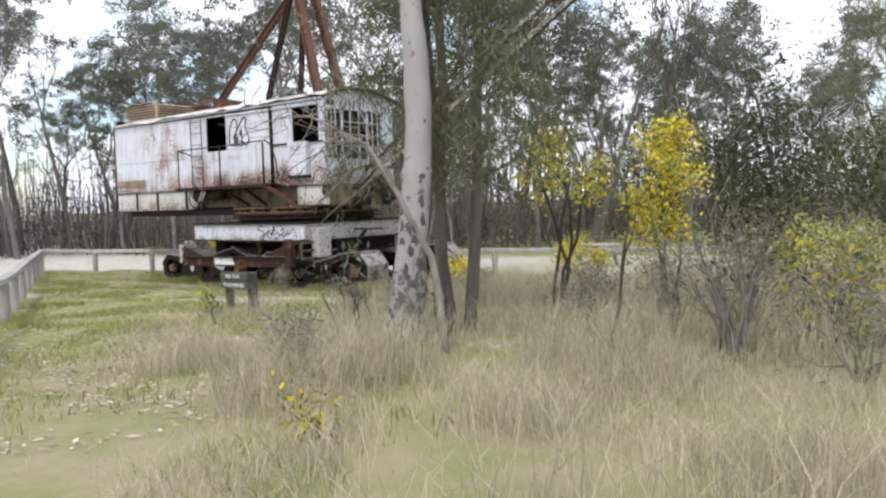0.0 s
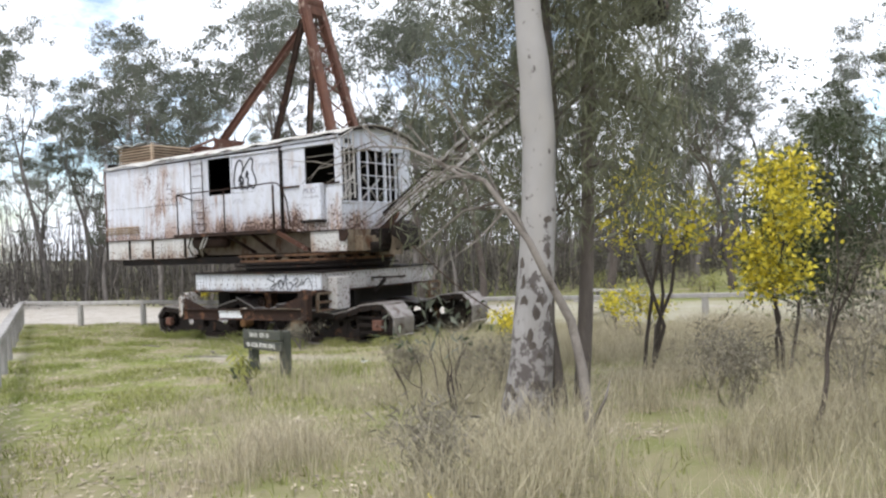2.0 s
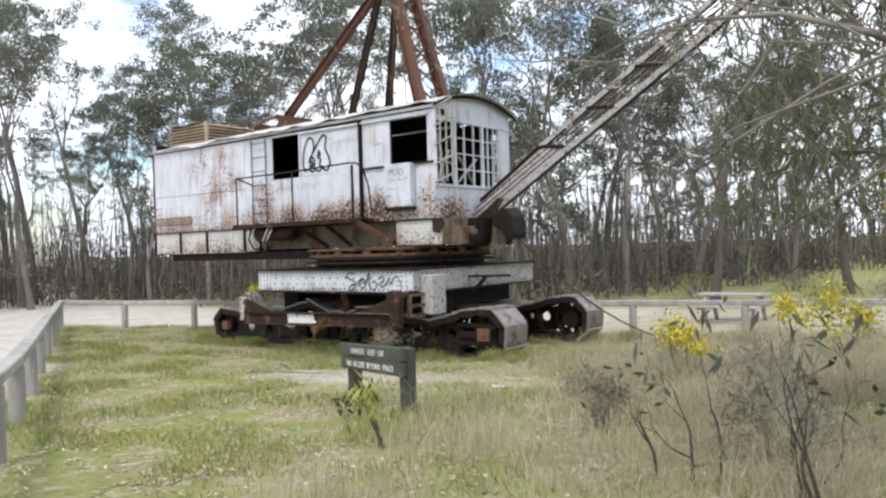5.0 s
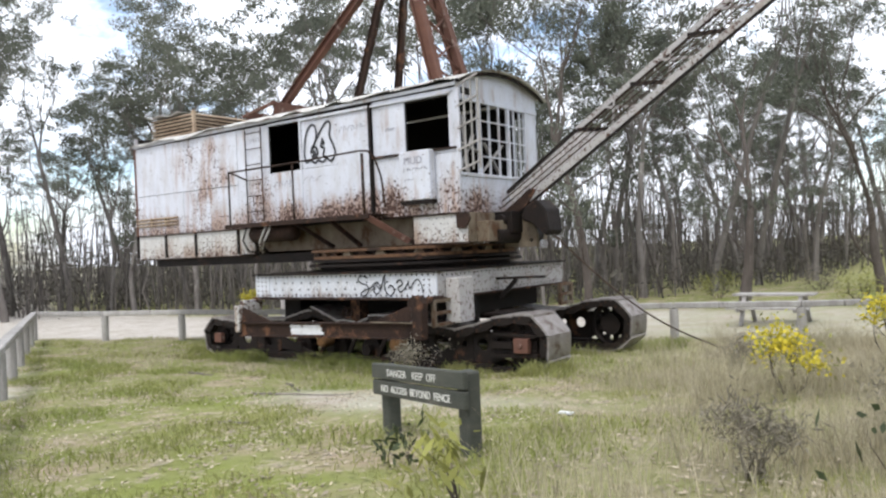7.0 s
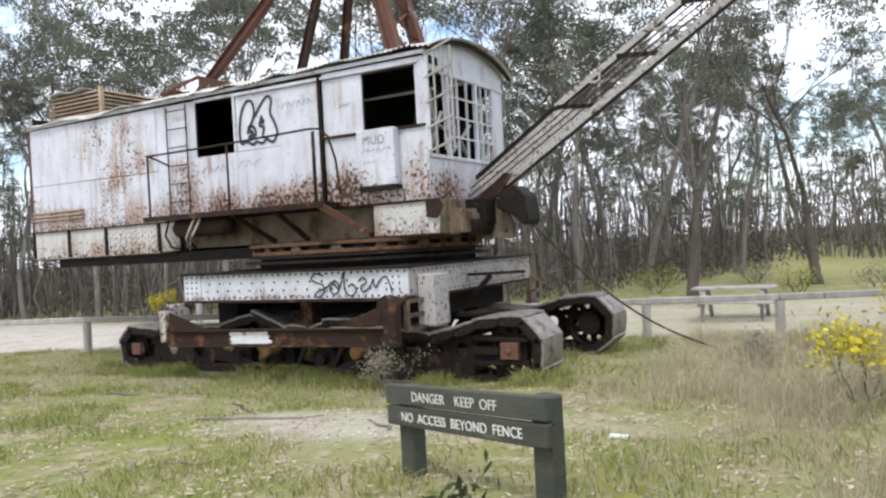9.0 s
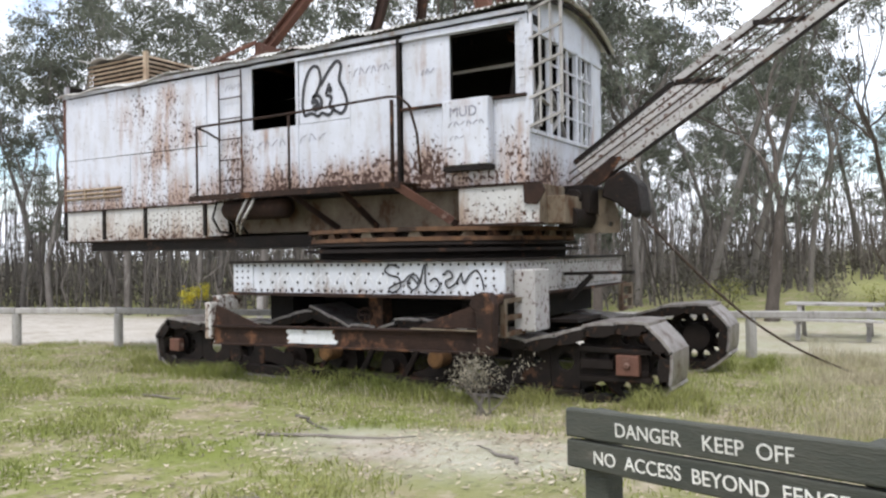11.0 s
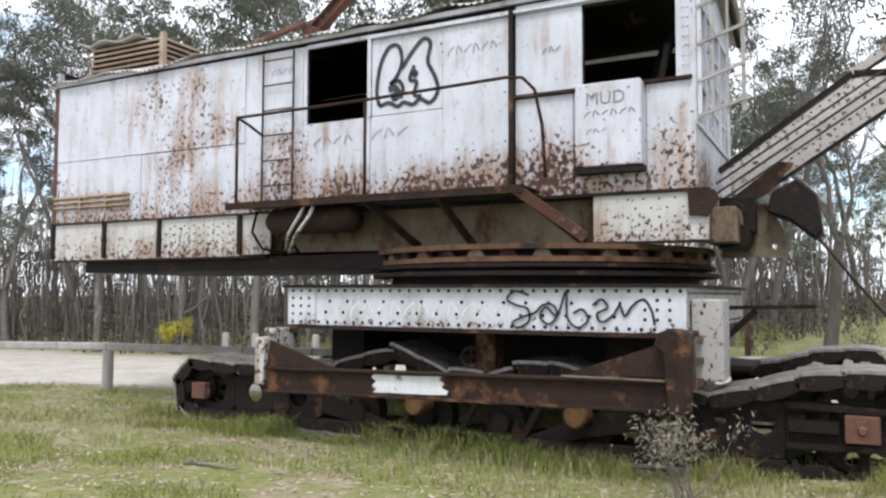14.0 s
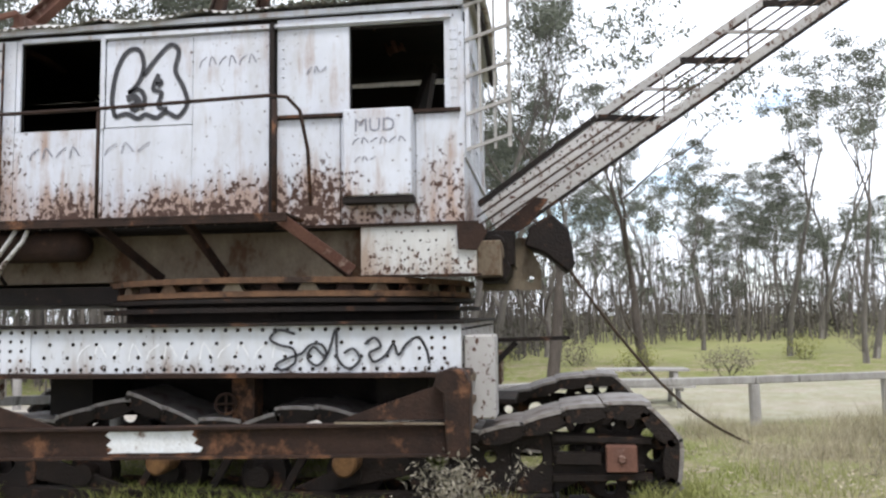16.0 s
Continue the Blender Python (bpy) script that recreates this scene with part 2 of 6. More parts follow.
BLOSSOM = material("yellow_wattle_blossom", (0.68, 0.56, 0.06), (0.52, 0.46, 0.06), 3, 0.8, 0, 0, 20, island=0.3, translucent=0.3)
STRAW = material("dry_straw_grass", (0.52, 0.455, 0.335), (0.36, 0.33, 0.22), 0.5, 0.8, 0, 0, 10, island=0.35, translucent=0.3)
GRASS = material("short_green_grass", (0.20, 0.245, 0.055), (0.32, 0.315, 0.12), 0.4, 0.7, 0, 0, 10, island=0.35, translucent=0.3)
SCRUB = material("dull_forest_scrub", (0.135, 0.122, 0.10), (0.07, 0.068, 0.055), 0.5, 0.9, 0, 0, 6, island=0.5, translucent=0.15)
HEATH = material("grey_brown_heath_twigs", (0.25, 0.222, 0.175), (0.16, 0.148, 0.112), 2, 0.9, 0, 0, 20, island=0.4, translucent=0.2)
LITTER = material("pale_dry_leaf_litter", (0.47, 0.41, 0.32), (0.25, 0.20, 0.14), 2, 0.8, 0, 0, 20, island=0.5)
CABLE = material("rusty_wire_rope", (0.05, 0.038, 0.03), (0.09, 0.06, 0.045), 10, 0.7, 0.4, 0.4, 80)
CAR_PAINT = material("white_car_paint", (0.78, 0.78, 0.77), (0.74, 0.74, 0.74), 2, 0.25, 0, 0, 20)
RUBBER = material("black_rubber", (0.02, 0.02, 0.02), (0.035, 0.035, 0.035), 9, 0.8, 0, 0.2)
GLASS_DARK = material("dark_car_glass", (0.02, 0.025, 0.03), (0.03, 0.035, 0.04), 2, 0.08, 0, 0, 20)
CHROME = material("dull_wheel_alloy", (0.5, 0.5, 0.5), (0.4, 0.4, 0.4), 9, 0.35, 0.9, 0)

# ---- building kit ----


class Geo:
    """Collects vertices and faces of one mesh."""

    def __init__(self):
        self.v, self.f = [], []

    def add(self, verts, faces):
        k = len(self.v)
        self.v.extend(tuple(p) for p in verts)
        self.f.extend(tuple(i + k for i in q) for q in faces)
        return self

    def box(self, a, b, m=None):
        (x0, y0, z0), (x1, y1, z1) = a, b
        pts = [Vector((x, y, z)) for z in (z0, z1) for x, y in ((x0, y0), (x1, y0), (x1, y1), (x0, y1))]
        if m:
            pts = [m @ p for p in pts]
        return self.add(pts, [(3, 2, 1, 0), (4, 5, 6, 7), (0, 1, 5, 4), (1, 2, 6, 5), (2, 3, 7, 6), (3, 0, 4, 7)])

    def beam(self, p, q, w, h, up=(0, 0, 1)):
        """A bar of section w by h from p to q."""
        p, q = Vector(p), Vector(q)
        d = (q - p).normalized()
        u = Vector(up)
        if abs(d.dot(u)) > 0.98:
            u = Vector((0, 1, 0))
        s = d.cross(u).normalized()
        u = s.cross(d)
        pts = [e + s * a * w / 2 + u * b * h / 2 for e in (p, q) for a, b in ((-1, -1), (1, -1), (1, 1), (-1, 1))]
        return self.add(pts, [(0, 1, 2, 3), (7, 6, 5, 4), (0, 4, 5, 1), (1, 5, 6, 2), (2, 6, 7, 3), (3, 7, 4, 0)])

    def channel(self, p, q, w, h, t=0.02, up=(0, 0, 1)):
        """An I section: a web and two flanges."""
        p, q = Vector(p), Vector(q)
        d = (q - p).normalized()
        s = d.cross(Vector(up)).normalized()
        u = s.cross(d)
        a, b, c = w / 2, t / 2, h / 2
        prof = [(-a, -c), (a, -c), (a, t - c), (b, t - c), (b, c - t), (a, c - t), (a, c), (-a, c), (-a, c - t), (-b, c - t), (-b, t - c), (-a, t - c)]
        n = len(prof)
        return self.add([e + s * x + u * z for e in (p, q) for x, z in prof],
                        [tuple(range(n)), tuple(reversed(range(n, 2 * n)))] + [(i, i + n, (i + 1) % n + n, (i + 1) % n) for i in range(n)])

    def tube(self, pts, rads, seg=8, cap=True):
        pts = [Vector(p) for p in pts]
        if not hasattr(rads, "__len__"):
            rads = [rads] * len(pts)
        k = len(self.v)
        side = None
        for i, p in enumerate(pts):
            d = (pts[min(i + 1, len(pts) - 1)] - pts[max(i - 1, 0)]).normalized()
            if side is None:
                ref = Vector((0, 0, 1)) if abs(d.z) < 0.9 else Vector((1, 0, 0))
                side = d.cross(ref).normalized()
            side = (side - d * side.dot(d)).normalized()
            up = d.cross(side)
            for j in range(seg):
                a = 2 * math.pi * j / seg
                self.v.append(tuple(p + (side * math.cos(a) + up * math.sin(a)) * rads[i]))
        for i in range(len(pts) - 1):
            for j in range(seg):
                a, b = k + i * seg + j, k + i * seg + (j + 1) % seg
                self.f.append((a, b, b + seg, a + seg))
        if cap:
            self.f.append(tuple(k + j for j in reversed(range(seg))))
            self.f.append(tuple(k + (len(pts) - 1) * seg + j for j in range(seg)))
        return self

    def disc(self, c, axis, r, h, seg=20):
        c, ax = Vector(c), Vector(axis).normalized()
        return self.tube([c - ax * h / 2, c + ax * h / 2], [r, r], seg)

    def ring(self, c, r0, r1, z0, z1, seg=72):
        """A flat ring about the vertical axis."""
        k = len(self.v)
        for j in range(seg):
            a = 2 * math.pi * j / seg
            for r, z in ((r0, z0), (r1, z0), (r1, z1), (r0, z1)):
                self.v.append((c[0] + r * math.cos(a), c[1] + r * math.sin(a), z))
        for j in range(seg):
            a, b = k + 4 * j, k + 4 * ((j + 1) % seg)
            for i in range(4):
                i2 = (i + 1) % 4
                self.f.append((a + i, b + i, b + i2, a + i2))
        return self

    def prism(self, poly, y0, y1):
        """A polygon in x and z, with thickness from y0 to y1."""
        n = len(poly)
        self.add([(x, y0, z) for x, z in poly] + [(x, y1, z) for x, z in poly],
                 [tuple(range(n)), tuple(reversed(range(n, 2 * n)))] + [(i, i + n, (i + 1) % n + n, (i + 1) % n) for i in range(n)])
        return self

    def holed(self, x0, x1, z0, z1, cx, cz, r, y0, y1, seg=24):
        """A plate in x and z with a round hole through it."""
        k = len(self.v)
        for j in range(seg):
            a = 2 * math.pi * j / seg
            c, s = math.cos(a), math.sin(a)
            reach = min((x1 - cx) / c if c > 1e-6 else (x0 - cx) / c if c < -1e-6 else 9,
                        (z1 - cz) / s if s > 1e-6 else (z0 - cz) / s if s < -1e-6 else 9)
            for d, y in ((r, y0), (reach, y0), (reach, y1), (r, y1)):
                self.v.append((cx + c * d, y, cz + s * d))
        for j in range(seg):
            a, b = k + 4 * j, k + 4 * ((j + 1) % seg)
            for i in range(4):
                i2 = (i + 1) % 4
                self.f.append((a + i, a + i2, b + i2, b + i))
        return self

    def dome(self, c, axis, r):
        """A rivet head."""
        c, ax = Vector(c), Vector(axis)
        ref = Vector((0, 0, 1)) if abs(ax.z) < 0.9 else Vector((1, 0, 0))
        s = ax.cross(ref).normalized()
        u = ax.cross(s)
        k = len(self.v)
        for rr, h in ((r, 0.0), (r * 0.7, r * 0.5)):
            for j in range(6):
                a = math.pi * j / 3
                self.v.append(tuple(c + (s * math.cos(a) + u * math.sin(a)) * rr + ax * h))
        for j in range(6):
            self.f.append((k + j, k + (j + 1) % 6, k + 6 + (j + 1) % 6, k + 6 + j))
        self.f.append(tuple(k + 6 + j for j in range(6)))
        return self

    def mesh(self, name, mat, smooth=False):
        me = bpy.data.meshes.new(name)
        me.from_pydata(self.v, [], self.f)
        me.materials.append(mat)
        if smooth:
            me.polygons.foreach_set("use_smooth", [True] * len(me.polygons))
        me.update()
        return me


def fix_normals(me):
    b = bmesh.new()
    b.from_mesh(me)
    bmesh.ops.recalc_face_normals(b, faces=b.faces)
    b.to_mesh(me)
    b.free()


def part(name, g, mat, parent, label="", bevel=0.0, smooth=False, normals=True):
    me = g.mesh(name, mat, smooth)
    if normals and len(me.polygons) < 30000:
        fix_normals(me)
    ob = new(name, me)
    ob.parent = parent
    if label:
        ob["label"] = label
    if bevel:
        md = ob.modifiers.new("edge", "BEVEL")
        md.width, md.segments, md.limit_method = bevel, 1, "ANGLE"
    return ob


def thing(name, label, category, at=(0, 0, 0), group="", kind=""):
    ob = new(name)
    ob.location = at
    ob.empty_display_size = 0.2
    return tagged(ob, label, category, group, kind)


def solid(name, g, mat, label, category="", kind="", smooth=False, normals=True, group=""):
    me = g.mesh(name, mat, smooth)
    if normals and len(me.polygons) < 30000:
        fix_normals(me)
    return tagged(new(name, me), label, category, group, kind)


def ease(a, b, v):
    t = min(1.0, max(0.0, (v - a) / (b - a)))
    return t * t * (3 - 2 * t)


def ground_z(x, y):
    """The lie of the land: it falls from the path towards the machine and rises again over the meadow."""
    z = 0.035 * max(0.0, min(14.0, -y)) - 0.021 * max(0.0, min(8.0, y))
    z += 0.047 * max(0.0, min(14.0, x)) * (1 - 0.8 * ease(-1, 7, y))
    z += 0.022 * max(0.0, min(30.0, y - 14)) * ease(-8, 2, x)
    z += 0.035 * noise.noise(Vector((x * 0.35, y * 0.35, 3.0))) * ease(60, 20, abs(x) + abs(y))
    return z


# ---- ground ----
axis_x = [-400, -220, -130, -80, -60, -50, -42] + [-36 + 0.4 * i for i in range(156)] + [27, 32, 40, 55, 80, 130, 220, 400]
axis_y = [-400, -220, -120, -70, -45, -32, -26] + [-22 + 0.4 * i for i in range(112)] + [24, 28, 34, 42, 55, 80, 130, 220, 400]
g = Geo()
nx, ny = len(axis_x), len(axis_y)
for y in axis_y:
    for x in axis_x:
        g.v.append((x, y, ground_z(x, y)))
for j in range(ny - 1):
    for i in range(nx - 1):
        a = j * nx + i
        g.f.append((a, a + 1, a + 1 + nx, a + nx))


def far_line(x):
    """The far fence."""
    return 0.75 + 0.322 * (x + 10.6)


def near_line(x):
    """The fence along the path."""
    return -7.09 - 0.536 * (x + 0.3)


def bare(x, y):
    """How far the ground is gravel or trodden earth: the lane behind the far fence and the car park."""
    w = 0.5 * noise.noise(Vector((x * 0.5, y * 0.5, 0)))
    d = y - far_line(x) + w
    lane = ease(0.2, 1.0, d) * ease(9.5 if x < 0 else 8.5, 7.0, d)
    lane *= 0.5 + 0.5 * ease(1.5, -3, x)
    park = ease(-0.2, 0.5, near_line(x) - y + w) * ease(0, -3, x) if x < 0 else 0.0
    corner = ease(-13.2, -14.0, x + w) * ease(-12, -8, y) * ease(9, 6, y)
    worn = 0.6 * ease(1.0, 0.45, math.hypot((x - 0.9) / 2.9, (y + 3.1) / 1.0) + 0.5 * w)
    return max(lane, park, corner, worn)


def straw(x, y):
    """How far dry standing grass covers the ground."""
    w = noise.noise(Vector((x * 0.45, y * 0.45, 7)))
    d = ease(3.4, 6.2, x + 1.2 * w + 0.25 * (y + 5))
    return d * ease(9, 4, y)


ground_me = bpy.data.meshes.new("ground")
ground_me.from_pydata(g.v, [], g.f)
ca = ground_me.color_attributes.new("zones", "FLOAT_COLOR", "POINT")
vals = []
for x, y, z in g.v:
    vals += [bare(x, y), straw(x, y), ease(18, 26, y) * ease(-6, 2, x), 1.0]
ca.data.foreach_set("color", vals)


def ground_material():
    m = bpy.data.materials.new("grass_earth_and_gravel")
    m.use_nodes = True
    n, l = m.node_tree.nodes, m.node_tree.links
    bsdf = n["Principled BSDF"]
    tc = n.new("ShaderNodeTexCoord")

    def tex(scale, detail=8, rough=0.65):
        t = n.new("ShaderNodeTexNoise")
        t.inputs["Scale"].default_value, t.inputs["Detail"].default_value, t.inputs["Roughness"].default_value = scale, detail, rough
        l.new(tc.outputs["Object"], t.inputs["Vector"])
        return t.outputs["Fac"]

    def ranged(v, a, b, c=0.0, d=1.0):
        r = n.new("ShaderNodeMapRange")
        r.inputs[1].default_value, r.inputs[2].default_value, r.inputs[3].default_value, r.inputs[4].default_value = a, b, c, d
        l.new(v, r.inputs[0])
        return r.outputs[0]

    def mixed(f, a, b):
        k = n.new("ShaderNodeMix")
        k.data_type = "RGBA"
        l.new(f, k.inputs[0])
        for i, v in ((6, a), (7, b)):
            if isinstance(v, tuple):
                k.inputs[i].default_value = (*v, 1)
            else:
                l.new(v, k.inputs[i])
        return k.outputs[2]

    at = n.new("ShaderNodeVertexColor")
    at.layer_name = "zones"
    sp = n.new("ShaderNodeSeparateColor")
    l.new(at.outputs["Color"], sp.inputs[0])
    turf = mixed(ranged(tex(0.55), 0.36, 0.64), (0.19, 0.215, 0.06), (0.25, 0.235, 0.125))
    turf = mixed(ranged(tex(1.1, 9), 0.51, 0.66), turf, (0.33, 0.265, 0.19))
    turf = mixed(ranged(tex(4.5, 9), 0.54, 0.64, 0, 0.75), turf, (0.40, 0.34, 0.26))
    turf = mixed(ranged(tex(11, 8), 0.53, 0.66, 0, 0.8), turf, (0.105, 0.115, 0.045))
    dry = mixed(ranged(tex(2.0), 0.35, 0.65), (0.29, 0.25, 0.165), (0.19, 0.20, 0.08))
    gravel = mixed(ranged(tex(1.0), 0.35, 0.65), (0.58, 0.55, 0.51), (0.46, 0.42, 0.37))
    gravel = mixed(ranged(tex(38, 6), 0.48, 0.66, 0, 0.6), gravel, (0.24, 0.20, 0.16))
    gravel = mixed(ranged(tex(5, 8), 0.5, 0.66, 0, 0.6), gravel, (0.30, 0.25, 0.19))
    meadow = mixed(ranged(tex(0.5), 0.35, 0.65), (0.25, 0.265, 0.105), (0.32, 0.305, 0.15))
    c = mixed(sp.outputs[1], turf, dry)
    c = mixed(sp.outputs[2], c, meadow)
    c = mixed(sp.outputs[0], c, gravel)
    l.new(c, bsdf.inputs["Base Color"])
    bsdf.inputs["Roughness"].default_value = 0.95
    bsdf.inputs["Specular IOR Level"].default_value = 0.1
    b = n.new("ShaderNodeBump")
    b.inputs["Strength"].default_value, b.inputs["Distance"].default_value = 0.6, 0.04
    l.new(tex(14, 8), b.inputs["Height"])
    l.new(b.outputs["Normal"], bsdf.inputs["Normal"])
    return m


ground_me.materials.append(ground_material())
tagged(new("ground", ground_me), "patchy grass with bare earth and a pale gravel lane", "ground", kind="structure")

# ---- the excavator ----
dragline = thing("dragline_excavator", "abandoned white rusting dragline excavator on crawler tracks, graffiti on its side", "excavator")
HW = 2.5      # width of the house
CY = 1.25     # its middle line

# inner skin of the house, with the openings through it
liner = Geo()


def wall_with_holes(g, x0, x1, z0, z1, holes, y0, y1):
    """A wall in x and z, cut into strips round its openings."""
    xs = sorted({x0, x1, *[h[0] for h in holes], *[h[1] for h in holes]})
    for a, b in zip(xs, xs[1:]):
        zs = [z0]
        for h in sorted(holes, key=lambda h: h[2]):
            if h[0] <= a and h[1] >= b:
                zs += [h[2], h[3]]
        zs.append(z1)
        for lo, hi in zip(zs[::2], zs[1::2]):
            if hi - lo > 1e-3:
                g.box((a, y0, lo), (b, y1, hi))


WIN1 = (-4.34, -3.46, 3.45, 4.32)
WIN2 = (-1.04, -0.17, 3.45, 4.28)
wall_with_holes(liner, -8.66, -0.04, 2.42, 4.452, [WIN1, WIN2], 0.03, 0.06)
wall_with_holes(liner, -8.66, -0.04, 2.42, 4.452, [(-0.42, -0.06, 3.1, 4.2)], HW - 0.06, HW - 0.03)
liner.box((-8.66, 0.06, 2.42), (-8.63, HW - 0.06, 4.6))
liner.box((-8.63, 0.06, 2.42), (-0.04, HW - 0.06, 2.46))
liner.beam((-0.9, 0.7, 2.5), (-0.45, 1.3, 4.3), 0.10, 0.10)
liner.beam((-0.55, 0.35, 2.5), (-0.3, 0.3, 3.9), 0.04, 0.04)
# Lining added to stop light at the gaps; its near-black stands for shade.
house = part("house_lining", liner, INNER, dragline, "inside of the machine house, its shade put into the near-black colour")

SHEETS = [(-8.69, -7.02, 2.45, 3.30), (-7.014, -5.26, 2.45, 3.30), (-8.69, -5.26, 3.306, 4.36),
          (-5.254, -4.40, 2.45, 4.36), (-4.394, -3.47, 2.53, 3.44), (-4.394, -4.345, 3.446, 4.36), (-4.345, -3.455, 4.326, 4.37),
          (-3.464, -2.57, 2.53, 3.44), (-3.45, -2.57, 3.446, 4.30), (-3.45, -1.81, 4.306, 4.37), (-2.564, -1.81, 2.53, 4.30),
          (-1.74, -1.05, 3.47, 4.30), (-1.74, -1.14, 2.45, 3.44), (-1.134, -0.44, 2.45, 3.44), (-0.434, -0.0, 2.45, 3.44), (-0.165, -0.0, 3.446, 4.40),
          (-1.74, -0.165, 4.306, 4.40)]
for i, (x0, x1, z0, z1) in enumerate(SHEETS):
    off = (0.0, 0.006, -0.005, 0.003)[i % 4]
    part("wall_sheet", Geo().box((x0, off - 0.004, z0), (x1, 0.026, z1)), WHITE, house, bevel=0.004)
for x0, x1, z0, z1 in ((-8.69, -0.42, 2.45, 4.36), (-0.42, 0.0, 2.45, 3.1), (-0.42, 0.0, 4.2, 4.36), (-0.06, 0.0, 3.1, 4.2)):
    part("wall_sheet", Geo().box((x0, HW - 0.026, z0), (x1, HW, z1)), WHITE, house)
part("rear_sheet", Geo().box((-8.715, 0.0, 2.45), (-8.692, HW, 4.6)), WHITE, house)
part("corner_angle", Geo().box((-8.73, -0.016, 2.42), (-8.66, -0.008, 4.38)), RUST_RED, house)
part("box_cover", Geo().box((-1.07, -0.17, 2.68), (-0.45, -0.012, 3.47)), WHITE, house, "pale boxed panel under the cab window", bevel=0.012)
# Dark strip put in as the shade below the box.
part("box_shadow_lip", Geo().box((-1.08, -0.15, 2.62), (-0.44, -0.012, 2.677)), RUST_DARK, house)
part("window_sill", Geo().box((-1.78, -0.05, 3.445), (-0.02, -0.012, 3.475)), RUST, house)
part("sash_post", Geo().box((-3.5, -0.02, 3.44), (-3.455, -0.006, 4.33)), WHITE, house)
part("hanging_track", Geo().beam((-3.45, -0.035, 4.33), (-1.8, -0.035, 4.33), 0.03, 0.04).beam((-1.76, -0.035, 4.33), (-0.1, -0.03, 4.33), 0.03, 0.03), WHITE, house)
part("door_post", Geo().tube([(-1.775, -0.045, 2.5), (-1.775, -0.045, 4.36)], 0.028, 8), RUST_DARK, house, "dark rusty upright door post")
for z in (2.72, 2.79, 2.65):
    part("louvre", Geo().beam((-8.66, -0.03, z), (-7.2, -0.03, z), 0.04, 0.026, (0, 0.5, 1)), LOUVRE, house)
part("louvre_upright", Geo().box((-8.15, -0.05, 2.62), (-8.12, -0.012, 2.82)).box((-7.65, -0.05, 2.62), (-7.62, -0.012, 2.82)), LOUVRE, house)
lad = Geo()
for x in (-4.95, -4.5):
    lad.tube([(x, -0.05, 2.55), (x, -0.05, 4.33)], 0.012, 6)
for z in np.arange(2.75, 4.3, 0.3):
    lad.tube([(-4.95, -0.05, z), (-4.5, -0.05, z)], 0.009, 6)
part("ladder", lad, RUST, house, "thin rusty iron ladder on the wall")
riv = Geo()
for x in (-8.6, -5.3, -4.46, -1.68, -0.06, -0.1):
    for z in np.arange(2.5, 4.3, 0.09):
        riv.dome((x, -0.006, z), (0, -1, 0), 0.011)
for x in np.arange(-8.6, -0.05, 0.11):
    riv.dome((x, -0.006, 2.485), (0, -1, 0), 0.011)
tagged(part("rivets", riv, WHITE, house, normals=False), kind="stuff")

# front face of the cab
part("front_panel", Geo().box((-0.03, 0.0, 2.45), (0.004, 1.4, 3.05)).box((-0.03, 1.41, 2.45), (0.0, HW, 3.05)), WHITE, house, bevel=0.004)
fr = Geo()
for y in (0.02, 0.62, 1.52, 2.10):
    fr.box((-0.04, y - 0.03, 3.05), (0.02, y + 0.03, 4.26))
fr.box((-0.04, 0.0, 3.02), (0.025, HW, 3.07)).box((-0.04, 0.0, 4.22), (0.02, HW, 4.28))
fr.box((-0.03, 2.13, 3.05), (0.0, HW, 4.25))
part("window_frame", fr, WHITE, house, "white timber frame of the cab front", bevel=0.004)
for y in (0.92, 1.22, 1.71, 1.91):
    part("glazing_bar", Geo().box((-0.025, y - 0.012, 3.06), (0.008, y + 0.012, 4.22)), WHITE, house)
for z in (3.36, 3.65, 3.94):
    part("glazing_bar", Geo().box((-0.02, 0.65, z - 0.011), (0.004, 1.49, z + 0.011)), WHITE, house)
    part("glazing_bar", Geo().box((-0.02, 1.55, z - 0.011), (0.004, 2.07, z + 0.011)), WHITE, house)
for a, b in (((-0.02, 0.05, 3.1), (-0.05, 0.5, 3.7)), ((-0.03, 0.1, 3.55), (-0.01, 0.62, 3.42)), ((-0.03, 0.3, 3.05), (-0.06, 0.2, 4.0)), ((-0.03, 0.7, 3.1), (-0.06, 1.4, 3.6)), ((-0.05, 0.8, 3.6), (-0.06, 1.3, 3.08))):
    part("broken_board", Geo().beam(a, b, 0.05, 0.02), TIMBER, house)


casement = part("casement_frame", Geo().beam((0.05, -0.03, 3.06), (0.05, -0.03, 4.42), 0.035, 0.035), WHITE, house, "weathered window frame swung out from the cab corner")
for x in (0.16, 0.29, 0.42):
    part("bar", Geo().beam((x, -0.03, 3.06 + 0.10 * (x - 0.05)), (x, -0.03, 4.46), 0.022 if x < 0.4 else 0.035, 0.025), TIMBER, casement)
for z in (3.08, 3.40, 3.74, 4.08, 4.40):
    part("bar", Geo().beam((0.03, -0.05, z), (0.44, -0.05, z + 0.13), 0.022, 0.03), TIMBER, casement)


def roof_z(x, y):
    e = 4.40 + 0.012 * (x + 8.7)
    u = (y - CY) / (HW / 2 + 0.12)
    return e + 0.27 * (1 - u * u)


